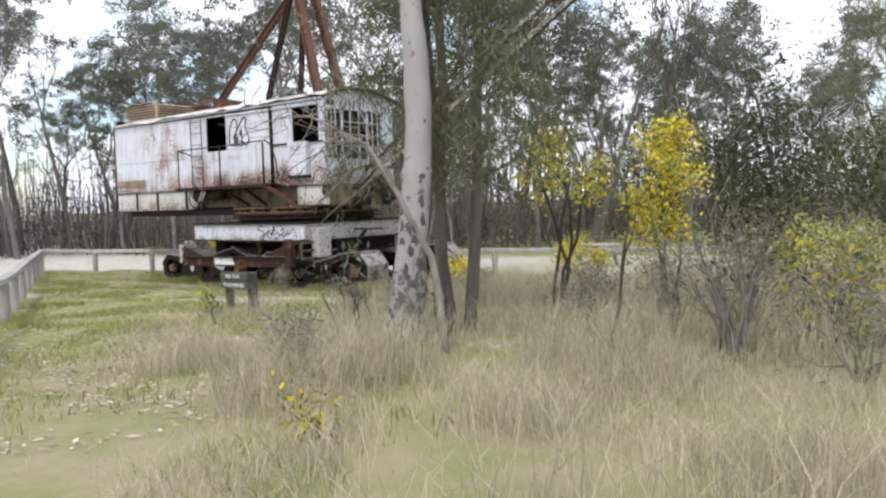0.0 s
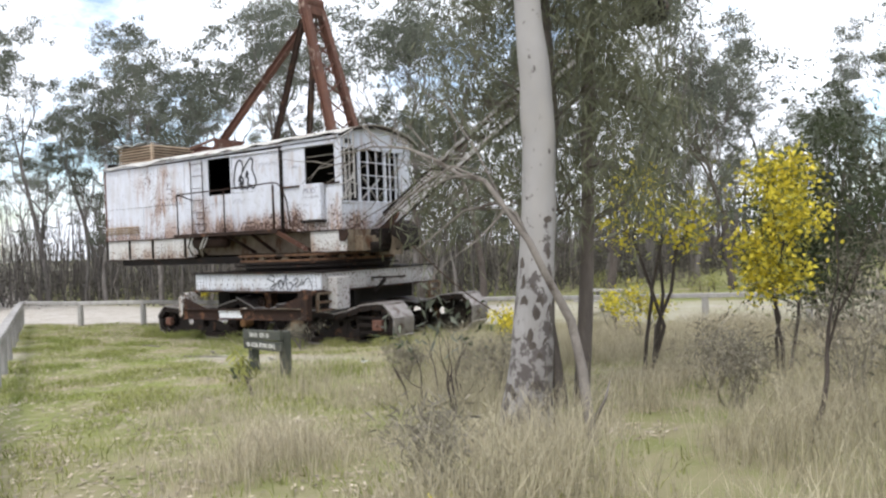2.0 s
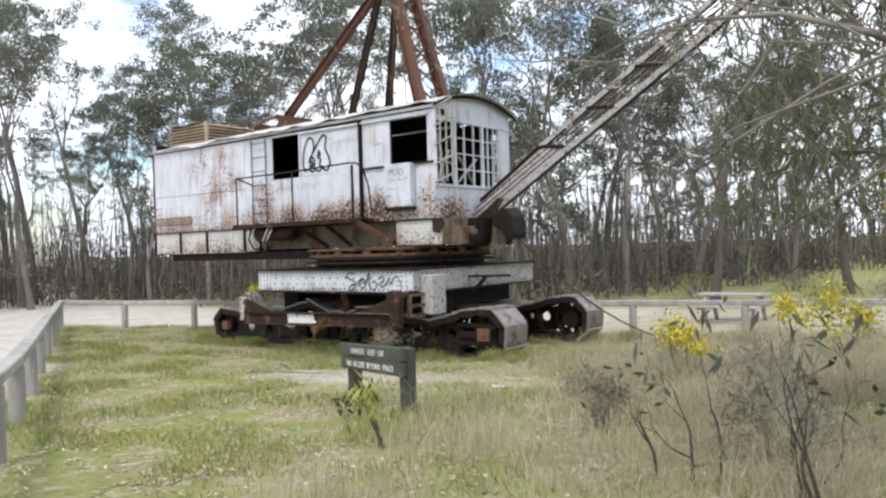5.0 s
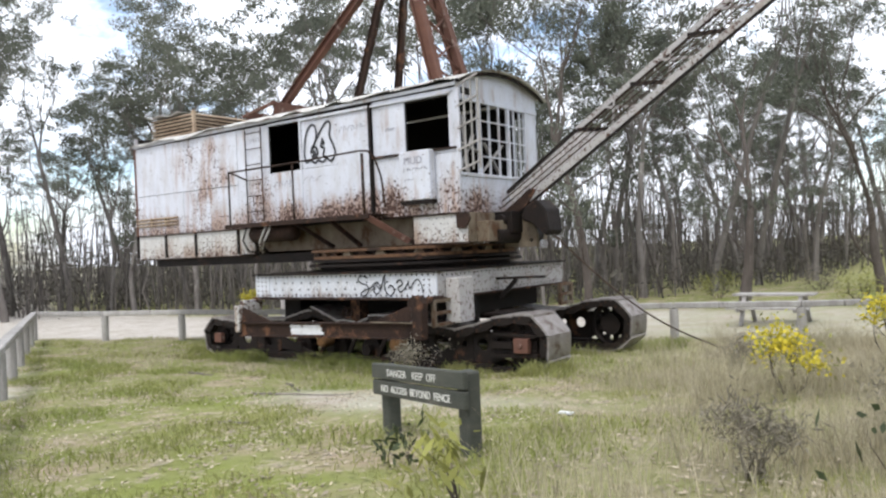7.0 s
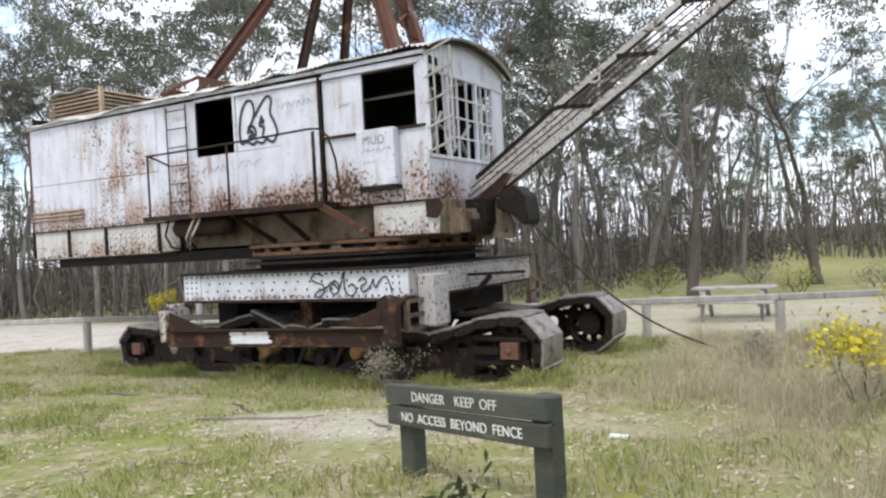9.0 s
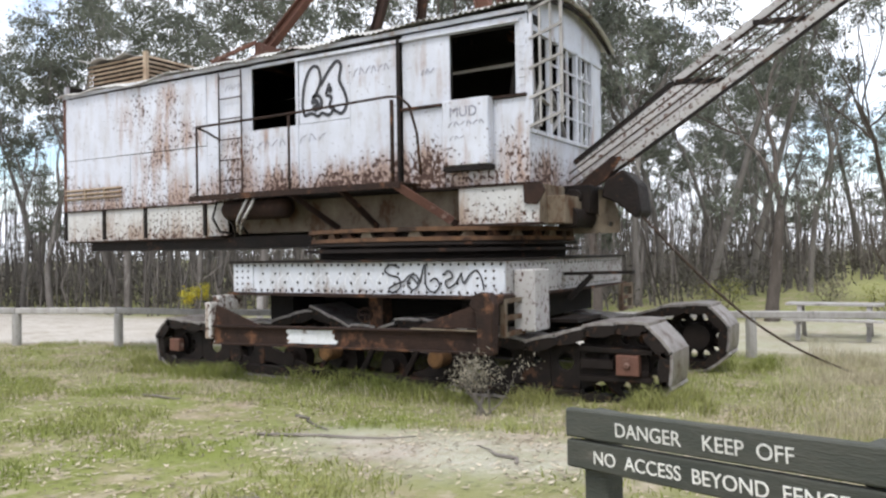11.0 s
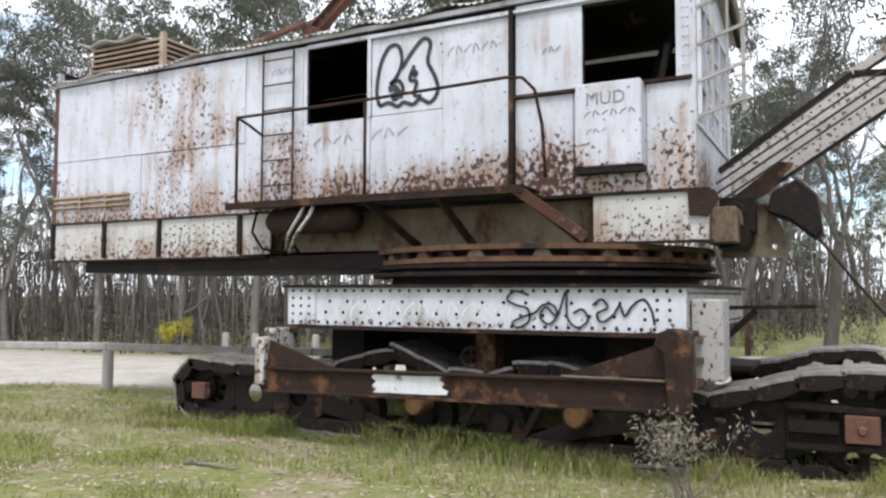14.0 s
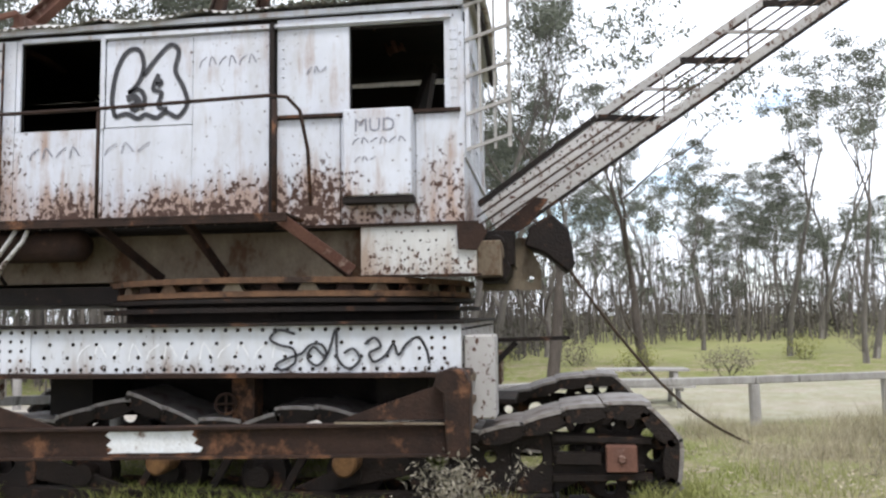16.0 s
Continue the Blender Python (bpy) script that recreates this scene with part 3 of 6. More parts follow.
# Sheet added below the pale roof to keep the inside dark.
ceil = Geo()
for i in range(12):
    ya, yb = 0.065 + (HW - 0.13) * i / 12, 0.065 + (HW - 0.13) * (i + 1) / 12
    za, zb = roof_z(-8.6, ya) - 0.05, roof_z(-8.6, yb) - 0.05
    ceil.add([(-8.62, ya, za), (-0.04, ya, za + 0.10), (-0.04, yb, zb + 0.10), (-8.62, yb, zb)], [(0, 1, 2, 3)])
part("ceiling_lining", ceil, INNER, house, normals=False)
gable = Geo()
ys = [HW * i / 12 for i in range(13)]
pts = [(y, roof_z(0, y) - 0.02) for y in ys]
k = len(gable.v)
for x in (-0.03, 0.0):
    for y, z in pts:
        gable.v += [(x, y, 4.28), (x, y, z)]
for i in range(12):
    a, b = 2 * i, 26 + 2 * i
    gable.f += [(a, a + 2, a + 3, a + 1), (b, b + 1, b + 3, b + 2)]
part("gable", gable, WHITE, house)
# Near-black plate stands for the shaded vent opening.
part("gable_vent", Geo().box((0.001, 0.12, 4.31), (0.012, 0.36, 4.42)), INNER, house)

rf = Geo()
NXR, NYR = 420, 12
for layer in (0.0, -0.012):
    for i in range(NXR):
        x = -8.80 + 8.98 * i / (NXR - 1)
        wave = 0.011 * math.sin(2 * math.pi * x / 0.085)
        for j in range(NYR):
            y = -0.11 + (HW + 0.22) * j / (NYR - 1)
            edge = ease(0.25, 0.0, min(j, NYR - 1 - j) / (NYR - 1))
            bend = edge * 0.11 * noise.noise(Vector((x * 1.1, j, 1.0))) + edge * 0.03 * noise.noise(Vector((x * 3.0, j, 5.0)))
            rf.v.append((x, y + edge * 0.03 * noise.noise(Vector((x * 2, 4, j))), roof_z(x, y) + wave + bend + layer))
for s in (0, 1):
    o = s * NXR * NYR
    for i in range(NXR - 1):
        for j in range(NYR - 1):
            a = o + i * NYR + j
            rf.f.append((a, a + NYR, a + NYR + 1, a + 1) if s == 0 else (a, a + 1, a + NYR + 1, a + NYR))
part("roof", rf, ROOFING, dragline, "curved corrugated iron roof with a bent edge", normals=False, smooth=True)
part("eave_angle", Geo().beam((-8.7, -0.03, 4.40), (0.02, -0.03, 4.45), 0.04, 0.05), WHITE, dragline)
part("front_fascia", Geo().tube([(0.10, y, roof_z(0.1, y) - 0.05) for y in np.linspace(-0.1, HW + 0.1, 14)], 0.03, 6), RUST_DARK, dragline)

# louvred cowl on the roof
# The core's near-black paints the shade behind the slats.
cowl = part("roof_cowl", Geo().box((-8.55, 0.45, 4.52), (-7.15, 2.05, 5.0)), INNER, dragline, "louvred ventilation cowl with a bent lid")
for z in np.arange(4.62, 5.06, 0.075):
    part("slat", Geo().beam((-8.6, 0.40, z), (-7.1, 0.40, z), 0.07, 0.022, (0, -0.7, 1)), LOUVRE, cowl)
    part("slat", Geo().beam((-7.1, 0.40, z), (-7.1, 2.1, z), 0.07, 0.022, (0.7, 0, 1)), LOUVRE, cowl)
part("cowl_corner", Geo().box((-7.13, 0.36, 4.5), (-7.06, 0.43, 5.07)), LOUVRE, cowl)
lid = Geo()
for i in range(10):
    for j in range(6):
        x, y = -8.75 + 1.2 * i / 9, 0.3 + 1.9 * j / 5
        lid.v.append((x, y, 5.07 + 0.035 * math.sin(x * 9 + j) + 0.06 * (i < 2)))
for i in range(9):
    for j in range(5):
        a = i * 6 + j
        lid.f.append((a, a + 6, a + 7, a + 1))
part("lid", lid, ROOFING, cowl).modifiers.new("thick", "SOLIDIFY").thickness = 0.012
part("winch_guard", Geo().box((-5.95, 0.75, 4.66), (-4.95, 1.75, 4.72)).beam((-5.95, 0.75, 4.8), (-4.95, 0.75, 4.98), 0.05, 0.06)
     .beam((-5.95, 1.75, 4.8), (-4.95, 1.75, 4.98), 0.05, 0.06).box((-5.9, 0.8, 4.6), (-5.8, 1.7, 4.9)).box((-5.05, 0.8, 4.6), (-4.97, 1.7, 5.0)), RUST_RED, dragline, "rusty sheave guard on the roof", bevel=0.01)

# mast on the roof
TOP = Vector((-1.85, 1.25, 7.95))
mast = part("mast_head", Geo().disc(TOP, (0, 1, 0), 0.17, 0.5, 16).box(TOP - Vector((0.14, 0.3, 0.3)), TOP + Vector((0.14, 0.3, 0.1))), RUST_RED, dragline, "rusty sheave head of the mast", bevel=0.01)
for y0, y1 in ((0.98, 0.82), (1.5, 1.68)):
    part("mast_leg", Geo().channel((TOP.x, y0, TOP.z), (-0.92, y1, 4.62), 0.16, 0.20, 0.025, (1, 0, 0)), RUST_RED, mast)
for i in range(7):
    a, b = i / 7, (i + 1) / 7
    p = [TOP.lerp(Vector((-0.92, CY, 4.62)), s) for s in (a, b)]
    w = [0.26 + 0.17 * s for s in (a, b)]
    for k in (-1, 1):
        part("lacing_bar", Geo().beam(p[0] + Vector((0.003 * k, -k * w[0], 0)), p[1] + Vector((0.003 * k, k * w[1], 0)), 0.05, 0.02), RUST_RED, mast)
for y0, y1 in ((1.05, 0.75), (1.45, 1.9)):
    part("rear_leg", Geo().channel((TOP.x - 0.1, y0, TOP.z - 0.4), (-2.75, y1, 4.6), 0.10, 0.13, 0.02, (1, 0, 0)), RUST, mast)
part("back_stay", Geo().channel((TOP.x - 0.05, CY, TOP.z - 0.3), (-5.55, CY, 4.75), 0.14, 0.16, 0.02), RUST_RED, mast, "long inclined steel back stay")
for dy in (-0.12, 0.02, 0.14):
    part("mast_rope", Geo().tube([(TOP.x + 0.1, CY + dy, TOP.z - 0.1), (-1.7 + dy, CY + dy * 2, 4.6)], 0.012, 5), CABLE, mast)

# revolving frame under the house
frame_ = Geo()
frame_.box((-5.0, 0.22, 1.97), (-0.95, HW - 0.22, 2.43))
part("revolving_frame", frame_, TAN, dragline, "stained beige main frame below the platform", bevel=0.01)
# Underside shade is painted in with the darkest rust.
part("rear_underside", Geo().box((-8.1, 0.06, 1.76), (-3.2, HW - 0.12, 1.93)).box((-8.45, 0.08, 1.93), (-5.1, HW - 0.08, 2.42)), RUST_DARK, dragline, "rusty underside of the counterweight, its shade painted in")
for x0, x1 in ((-8.67, -7.66), (-7.65, -6.64), (-6.63, -5.30)):
    part("skirt_plate", Geo().box((x0, -0.01, 1.93), (x1, 0.03, 2.43)), WHITE_LOW, dragline, bevel=0.004)
part("skirt_plate", Geo().box((-5.29, 0.0, 1.95), (-4.85, 0.03, 2.43)), WHITE_LOW, dragline)
part("skirt_plate", Geo().box((-8.70, 0.0, 1.93), (-8.675, HW, 2.43)), WHITE_LOW, dragline)
for x in (-8.68, -7.655, -6.635, -5.30):
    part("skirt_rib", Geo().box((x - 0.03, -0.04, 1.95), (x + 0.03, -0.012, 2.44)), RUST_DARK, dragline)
part("skirt_flange", Geo().box((-8.72, -0.05, 2.425), (-5.1, 0.03, 2.447)).box((-8.70, -0.05, 1.91), (-4.9, 0.06, 1.93)), RUST, dragline)
part("front_skirt", Geo().box((-0.95, 0.0, 1.98), (0.10, 0.03, 2.42)), WHITE_LOW, dragline, bevel=0.004)
part("front_skirt_flange", Geo().box((-1.75, -0.035, 2.42), (0.12, 0.03, 2.446)).box((-0.97, -0.03, 1.955), (0.14, 0.05, 1.98)), RUST, dragline)
part("front_bulkhead", Geo().box((0.02, 0.05, 1.97), (0.08, HW - 0.05, 2.44)).box((0.08, 0.3, 1.97), (0.30, HW - 0.3, 2.3)), TAN, dragline, bevel=0.01)
rv = Geo()
for r in range(5):
    for c in range(10):
        if (r + c) % 2 == 0 or r == 0:
            rv.dome((-0.62 + 0.072 * c, -0.001, 2.03 + 0.085 * r), (0, -1, 0), 0.011)
for r in range(4):
    for c in range(14):
        rv.dome((-6.45 + 0.08 * c, -0.011, 2.0 + 0.1 * r + 0.03 * (c % 2)), (0, -1, 0), 0.012)
tagged(part("rivets", rv, RUST, dragline, normals=False), kind="stuff")

# side platform with its rail
plat = part("platform", Geo().box((-5.1, -0.5, 2.485), (-1.48, 0.0, 2.51)).box((-5.1, -0.5, 2.43), (-1.48, -0.475, 2.485)), RUST, dragline, "narrow rusty walkway along the house", bevel=0.004)
rail = Geo()
rail.tube([(-4.97, -0.02, 3.36), (-4.97, -0.25, 3.44), (-4.97, -0.46, 3.49), (-3.3, -0.47, 3.50), (-1.66, -0.46, 3.545), (-1.50, -0.44, 3.53), (-1.40, -0.38, 3.42), (-1.36, -0.28, 3.1), (-1.35, -0.22, 2.6)], 0.017, 8)
part("hand_rail", rail, RUST, plat, "bent rusty pipe rail", smooth=True)
for x in (-4.97, -3.24, -1.60):
    part("rail_post", Geo().tube([(x, -0.46, 2.5), (x, -0.46, 3.5)], 0.017 if x < -2 else 0.026, 8), RUST, plat, smooth=True)
for x, x2 in ((-3.25, -2.95), (-1.55, -1.1), (-2.4, -2.3)):
    part("bracket", Geo().beam((x, -0.45, 2.46), (x2, 0.2, 2.0), 0.05, 0.07), RUST, plat)
part("bracket", Geo().beam((-1.55, -0.48, 2.47), (-1.02, -0.04, 2.03), 0.10, 0.03, (0, 1, 0)), RUST_RED, plat)
part("air_tank", Geo().tube([(-4.7, -0.18, 2.3), (-4.62, -0.18, 2.3), (-3.55, -0.18, 2.3), (-3.48, -0.18, 2.3)], [0.09, 0.15, 0.15, 0.09], 18), RUST, dragline, "rusty air tank under the walkway", smooth=True)
for pts in ([(-4.05, -0.4, 2.44), (-4.1, -0.42, 2.34), (-4.3, -0.35, 2.15), (-4.45, -0.2, 2.0)], [(-3.92, -0.42, 2.43), (-3.95, -0.44, 2.33), (-4.2, -0.36, 2.12), (-4.4, -0.2, 1.96)]):
    part("pipe", Geo().tube(pts, 0.02, 8), WHITE_LOW, dragline, "pale bent pipe", smooth=True)
for pts in ([(-5.0, -0.06, 2.45), (-4.95, -0.2, 2.2), (-4.8, -0.2, 2.0), (-4.6, 0, 1.95)], [(-4.7, -0.1, 2.4), (-4.6, -0.25, 2.2), (-4.5, -0.2, 2.05), (-4.6, -0.1, 1.92)], [(-4.55, -0.1, 2.4), (-4.4, -0.2, 2.1), (-4.35, -0.1, 1.95)]):
    part("hose", Geo().tube(pts, 0.018, 6), RUST_DARK, dragline, "black sagging hose", smooth=True)

# slewing ring
RING_RUST = material("orange_brown_ring_rust", (0.16, 0.085, 0.045), (0.075, 0.042, 0.026), 6, 0.8, 0.1, 0.5, 40, (0.035, 0.022, 0.016), 0.58, 3)
RC = (-1.92, CY)
ring = part("slewing_ring", Geo().ring(RC, 1.2, 1.84, 1.79, 1.84), RING_RUST, dragline, "rusty slewing ring with roller brackets")
part("upper_rail", Geo().ring(RC, 1.5, 1.88, 1.905, 1.955), RING_RUST, ring)
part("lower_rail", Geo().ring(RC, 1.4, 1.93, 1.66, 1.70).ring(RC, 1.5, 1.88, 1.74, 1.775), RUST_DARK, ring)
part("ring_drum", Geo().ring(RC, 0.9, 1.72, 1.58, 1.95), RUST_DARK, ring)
for i in range(36):
    a = 2 * math.pi * i / 36
    m = Matrix.Translation((RC[0] + 1.78 * math.cos(a), RC[1] + 1.78 * math.sin(a), 1.84)) @ Matrix.Rotation(a - math.pi / 2, 4, "Z")
    b = Geo()
    b.v = [tuple(m @ Vector(v)) for v in ((-0.09, -0.03, 0), (0.09, -0.03, 0), (0.05, -0.03, 0.07), (-0.05, -0.03, 0.07), (-0.09, 0.05, 0), (0.09, 0.05, 0), (0.05, 0.05, 0.07), (-0.05, 0.05, 0.07))]
    b.f = [(0, 1, 2, 3), (7, 6, 5, 4), (0, 4, 5, 1), (1, 5, 6, 2), (2, 6, 7, 3), (3, 7, 4, 0)]
    part("roller_bracket", b, TAN if i % 2 else RUST, ring)

# carbody
carb = part("carbody", Geo().box((-3.95, -0.75, 1.17), (0.02, -0.72, 1.545)), WHITE_CAR, dragline, "riveted white girder frame over the tracks")
for a, b in (((-3.95, HW + 0.72, 1.17), (0.02, HW + 0.75, 1.545)), ((0.0, -0.72, 1.17), (0.02, HW + 0.72, 1.545)), ((-3.95, -0.72, 1.17), (-3.93, HW + 0.72, 1.545))):
    part("girder_side", Geo().box(a, b), WHITE_BOOM, carb)
part("girder_flange", Geo().box((-4.0, -0.82, 1.545), (0.06, HW + 0.82, 1.575)), RUST_DARK, carb)
for a, b in (((-4.0, -0.84, 1.135), (0.06, -0.66, 1.168)), ((-4.0, HW + 0.66, 1.135), (0.06, HW + 0.84, 1.168)), ((-0.1, -0.66, 1.135), (0.06, HW + 0.66, 1.168))):
    part("girder_flange", Geo().box(a, b), RUST, carb)
for x0, x1 in ((-3.965, -3.62), (-0.36, 0.03)):
    part("end_plate", Geo().box((x0, -0.765, 1.175), (x1, -0.751, 1.54)), WHITE_CAR, carb)
rv = Geo()
for x in np.arange(-3.9, 0.0, 0.105):
    for z in (1.20, 1.515):
        rv.dome((x, -0.766 if x < -3.62 or x > -0.36 else -0.751, z), (0, -1, 0), 0.018)
for x in np.arange(-3.5, -0.45, 0.21):
    for z in (1.30, 1.41):
        rv.dome((x + (0.05 if z > 1.35 else 0), -0.751, z), (0, -1, 0), 0.018)
for x in (-3.9, -3.8, -3.7, -0.3, -0.2, -0.1):
    for z in (1.28, 1.36, 1.44):
        rv.dome((x, -0.766, z), (0, -1, 0), 0.016)
for y in np.arange(-0.6, 3.1, 0.12):
    for z in (1.21, 1.5):
        rv.dome((0.021, y, z), (1, 0, 0), 0.015)
tagged(part("rivets", rv, RUST_DARK, carb, normals=False), kind="stuff")
# Axle boxes in near-black, so the shade below the girder is in the colour.
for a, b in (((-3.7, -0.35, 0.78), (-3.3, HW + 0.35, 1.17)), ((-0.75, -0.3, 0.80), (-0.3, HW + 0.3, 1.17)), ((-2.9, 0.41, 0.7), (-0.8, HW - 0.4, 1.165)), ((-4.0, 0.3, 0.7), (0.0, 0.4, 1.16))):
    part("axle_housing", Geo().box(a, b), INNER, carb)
part("valve_wheel", Geo().ring((0, 0), 0.075, 0.095, -0.012, 0.012, 20).beam((-0.08, 0, 0), (0.08, 0, 0), 0.015, 0.015).beam((0, -0.08, 0), (0, 0.08, 0), 0.015, 0.015), RUST, carb).matrix_basis = pose(-1.98, -0.55, 0.90, 90, 0, 20)
part("spindle", Geo().box((-1.95, -0.5, 0.7), (-1.75, -0.3, 1.17)), RUST, carb)
# box brackets at the front of the carbody
fb = Geo()
fb.box((0.03, -0.55, 0.78), (0.28, -0.15, 1.45))
part("front_column", fb, WHITE_BOOM, carb, "flaking white steel column", bevel=0.012)
for ya in (-0.95, 2.95):
    fb = Geo()
    for y in (ya, ya + 0.45):
        fb.beam((0.10, y, 0.75), (0.10, y, 1.15), 0.06, 0.06)
    for z in (0.78, 0.95, 1.13):
        fb.beam((0.10, ya, z), (0.10, ya + 0.45, z), 0.05, 0.05)
    part("rope_bracket", fb, TAN, carb)
part("tow_arm", Geo().beam((0.05, 0.9, 1.36), (0.92, 0.9, 1.38), 0.10, 0.04).beam((0.1, 0.9, 1.05), (0.4, 0.9, 1.34), 0.06, 0.06).box((0.06, 0.4, 0.8), (0.4, 1.2, 0.84)), RUST_DARK, carb)

# outer beam with its gussets
beam = part("outer_beam", Geo().channel((-3.86, -1.2, 0.655), (0.02, -1.2, 0.725), 0.13, 0.235, 0.018), RUST, dragline, "rusty channel beam beside the track with a white painted patch")
part("paint_patch", Geo().prism([(-2.64, 0.60), (-2.60, 0.63), (-2.65, 0.66), (-2.61, 0.70), (-2.66, 0.735), (-2.63, 0.762), (-2.2, 0.765), (-1.95, 0.775), (-1.97, 0.74), (-1.92, 0.715), (-1.95, 0.68), (-1.88, 0.65), (-1.90, 0.618), (-2.1, 0.61), (-2.4, 0.605)], -1.2145, -1.2105), WHITE_PATCH, beam)
part("gusset", Geo().prism([(-0.85, 0.85), (0.02, 0.86), (0.02, 1.17), (-0.12, 1.10)], -1.19, -1.165), RUST, beam)
part("gusset", Geo().prism([(-3.88, 0.78), (-3.1, 0.79), (-3.84, 1.03)], -1.19, -1.165), RUST, beam)
part("end_post", Geo().prism([(-0.02, 0.6), (0.13, 0.6), (0.15, 1.12), (0.1, 1.22), (0.0, 1.235), (-0.09, 1.2), (-0.12, 1.1), (-0.05, 1.05)], -1.30, -1.14).box((0.0, -1.14, 1.1), (0.12, -0.7, 1.2)), RUST, beam, bevel=0.012)
part("end_post", Geo().box((-3.98, -1.26, 0.6), (-3.87, -1.12, 1.06)).box((-3.98, -1.12, 0.95), (-3.88, -0.7, 1.14)), WHITE_LOW, beam, bevel=0.012)
part("flange_edge", Geo().box((-0.85, -1.275, 0.835), (0.0, -1.262, 0.85)), TAN, beam)


# crawler tracks
def track_path():
    """The run of the belt in x and z: over the front wheel, back along the sagging top, round the rear wheel, along the ground."""
    fx, fz, fr_ = 1.27, 0.465, 0.45
    bx, bz, br = -5.45, 0.40, 0.35
    p = []
    for i in range(13):
        a = -math.pi / 2 + math.pi * i / 12 * 1.05
        p.append((fx + fr_ * math.cos(a), fz + fr_ * math.sin(a)))
    p += [(0.87, 0.875), (0.6, 0.79), (0.31, 0.72), (0.0, 0.71), (-0.4, 0.75), (-0.88, 0.82), (-1.15, 0.875), (-1.45, 0.87), (-1.73, 0.77), (-2.3, 0.78), (-2.5, 0.86), (-2.78, 0.965), (-3.15, 0.89), (-3.62, 0.76), (-4.45, 0.73), (-5.02, 0.72)]
    for i in range(11):
        a = math.pi / 2 + math.pi * i / 10
        p.append((bx + br * math.cos(a), bz + br * math.sin(a)))
    p += [(-4.5, 0.045), (-3.0, 0.03), (-1.5, 0.03), (0.0, 0.04)]
    return p


def along(path, step):
    """Points and headings at even steps round a closed run."""
    pts = [Vector((x, 0, z)) for x, z in path]
    segs = [(pts[i], pts[(i + 1) % len(pts)]) for i in range(len(pts))]
    total = sum((b - a).length for a, b in segs)
    n = int(total / step)
    out, k, done = [], 0, 0.0
    for i in range(n):
        s = total * i / n
        while done + (segs[k][1] - segs[k][0]).length < s:
            done += (segs[k][1] - segs[k][0]).length
            k += 1
        a, b = segs[k]
        d = (b - a).normalized()
        out.append((a + d * (s - done), math.atan2(d.z, d.x)))
    return out


def shoe_mesh():
    """One cast shoe: a cupped plate that laps over the next, with deep side lugs and a guide horn inside."""
    g = Geo()
    prof = [(-0.185, 0.008), (-0.11, -0.006), (0.0, -0.012), (0.11, -0.010), (0.185, -0.002)]
    g.prism([*prof, *[(x, z + 0.03) for x, z in reversed(prof)]], -0.33, 0.33)
    for y in (-0.322, 0.292):
        g.prism([(-0.172, 0.02), (0.172, 0.02), (0.172, 0.11), (0.06, 0.14), (-0.06, 0.14), (-0.172, 0.11)], y, y + 0.03)
    g.box((-0.08, -0.06, 0.013), (0.08, 0.06, 0.085))
    g.disc((0.165, 0, 0.05), (0, 1, 0), 0.022, 0.67, 8)
    return g


def pierced_wheel(cx, y, cz, r, n=10, thick=0.10):
    """A drum with a ring of round holes through its web."""
    g = Geo()
    g.holed(-0.5, 0.5, 0.0, 1.0, 0.0, 0.5, 0.3, y - thick / 2, y + thick / 2, 16)
    cell, faces = list(g.v), list(g.f)
    out_ = Geo()
    for i in range(n):
        pts = []
        for u, yy, v in cell:
            a = 2 * math.pi * (i + u) / n
            d = r * (0.42 + 0.50 * v)
            pts.append((cx + d * math.cos(a), yy, cz + d * math.sin(a)))
        out_.add(pts, faces)
    return out_


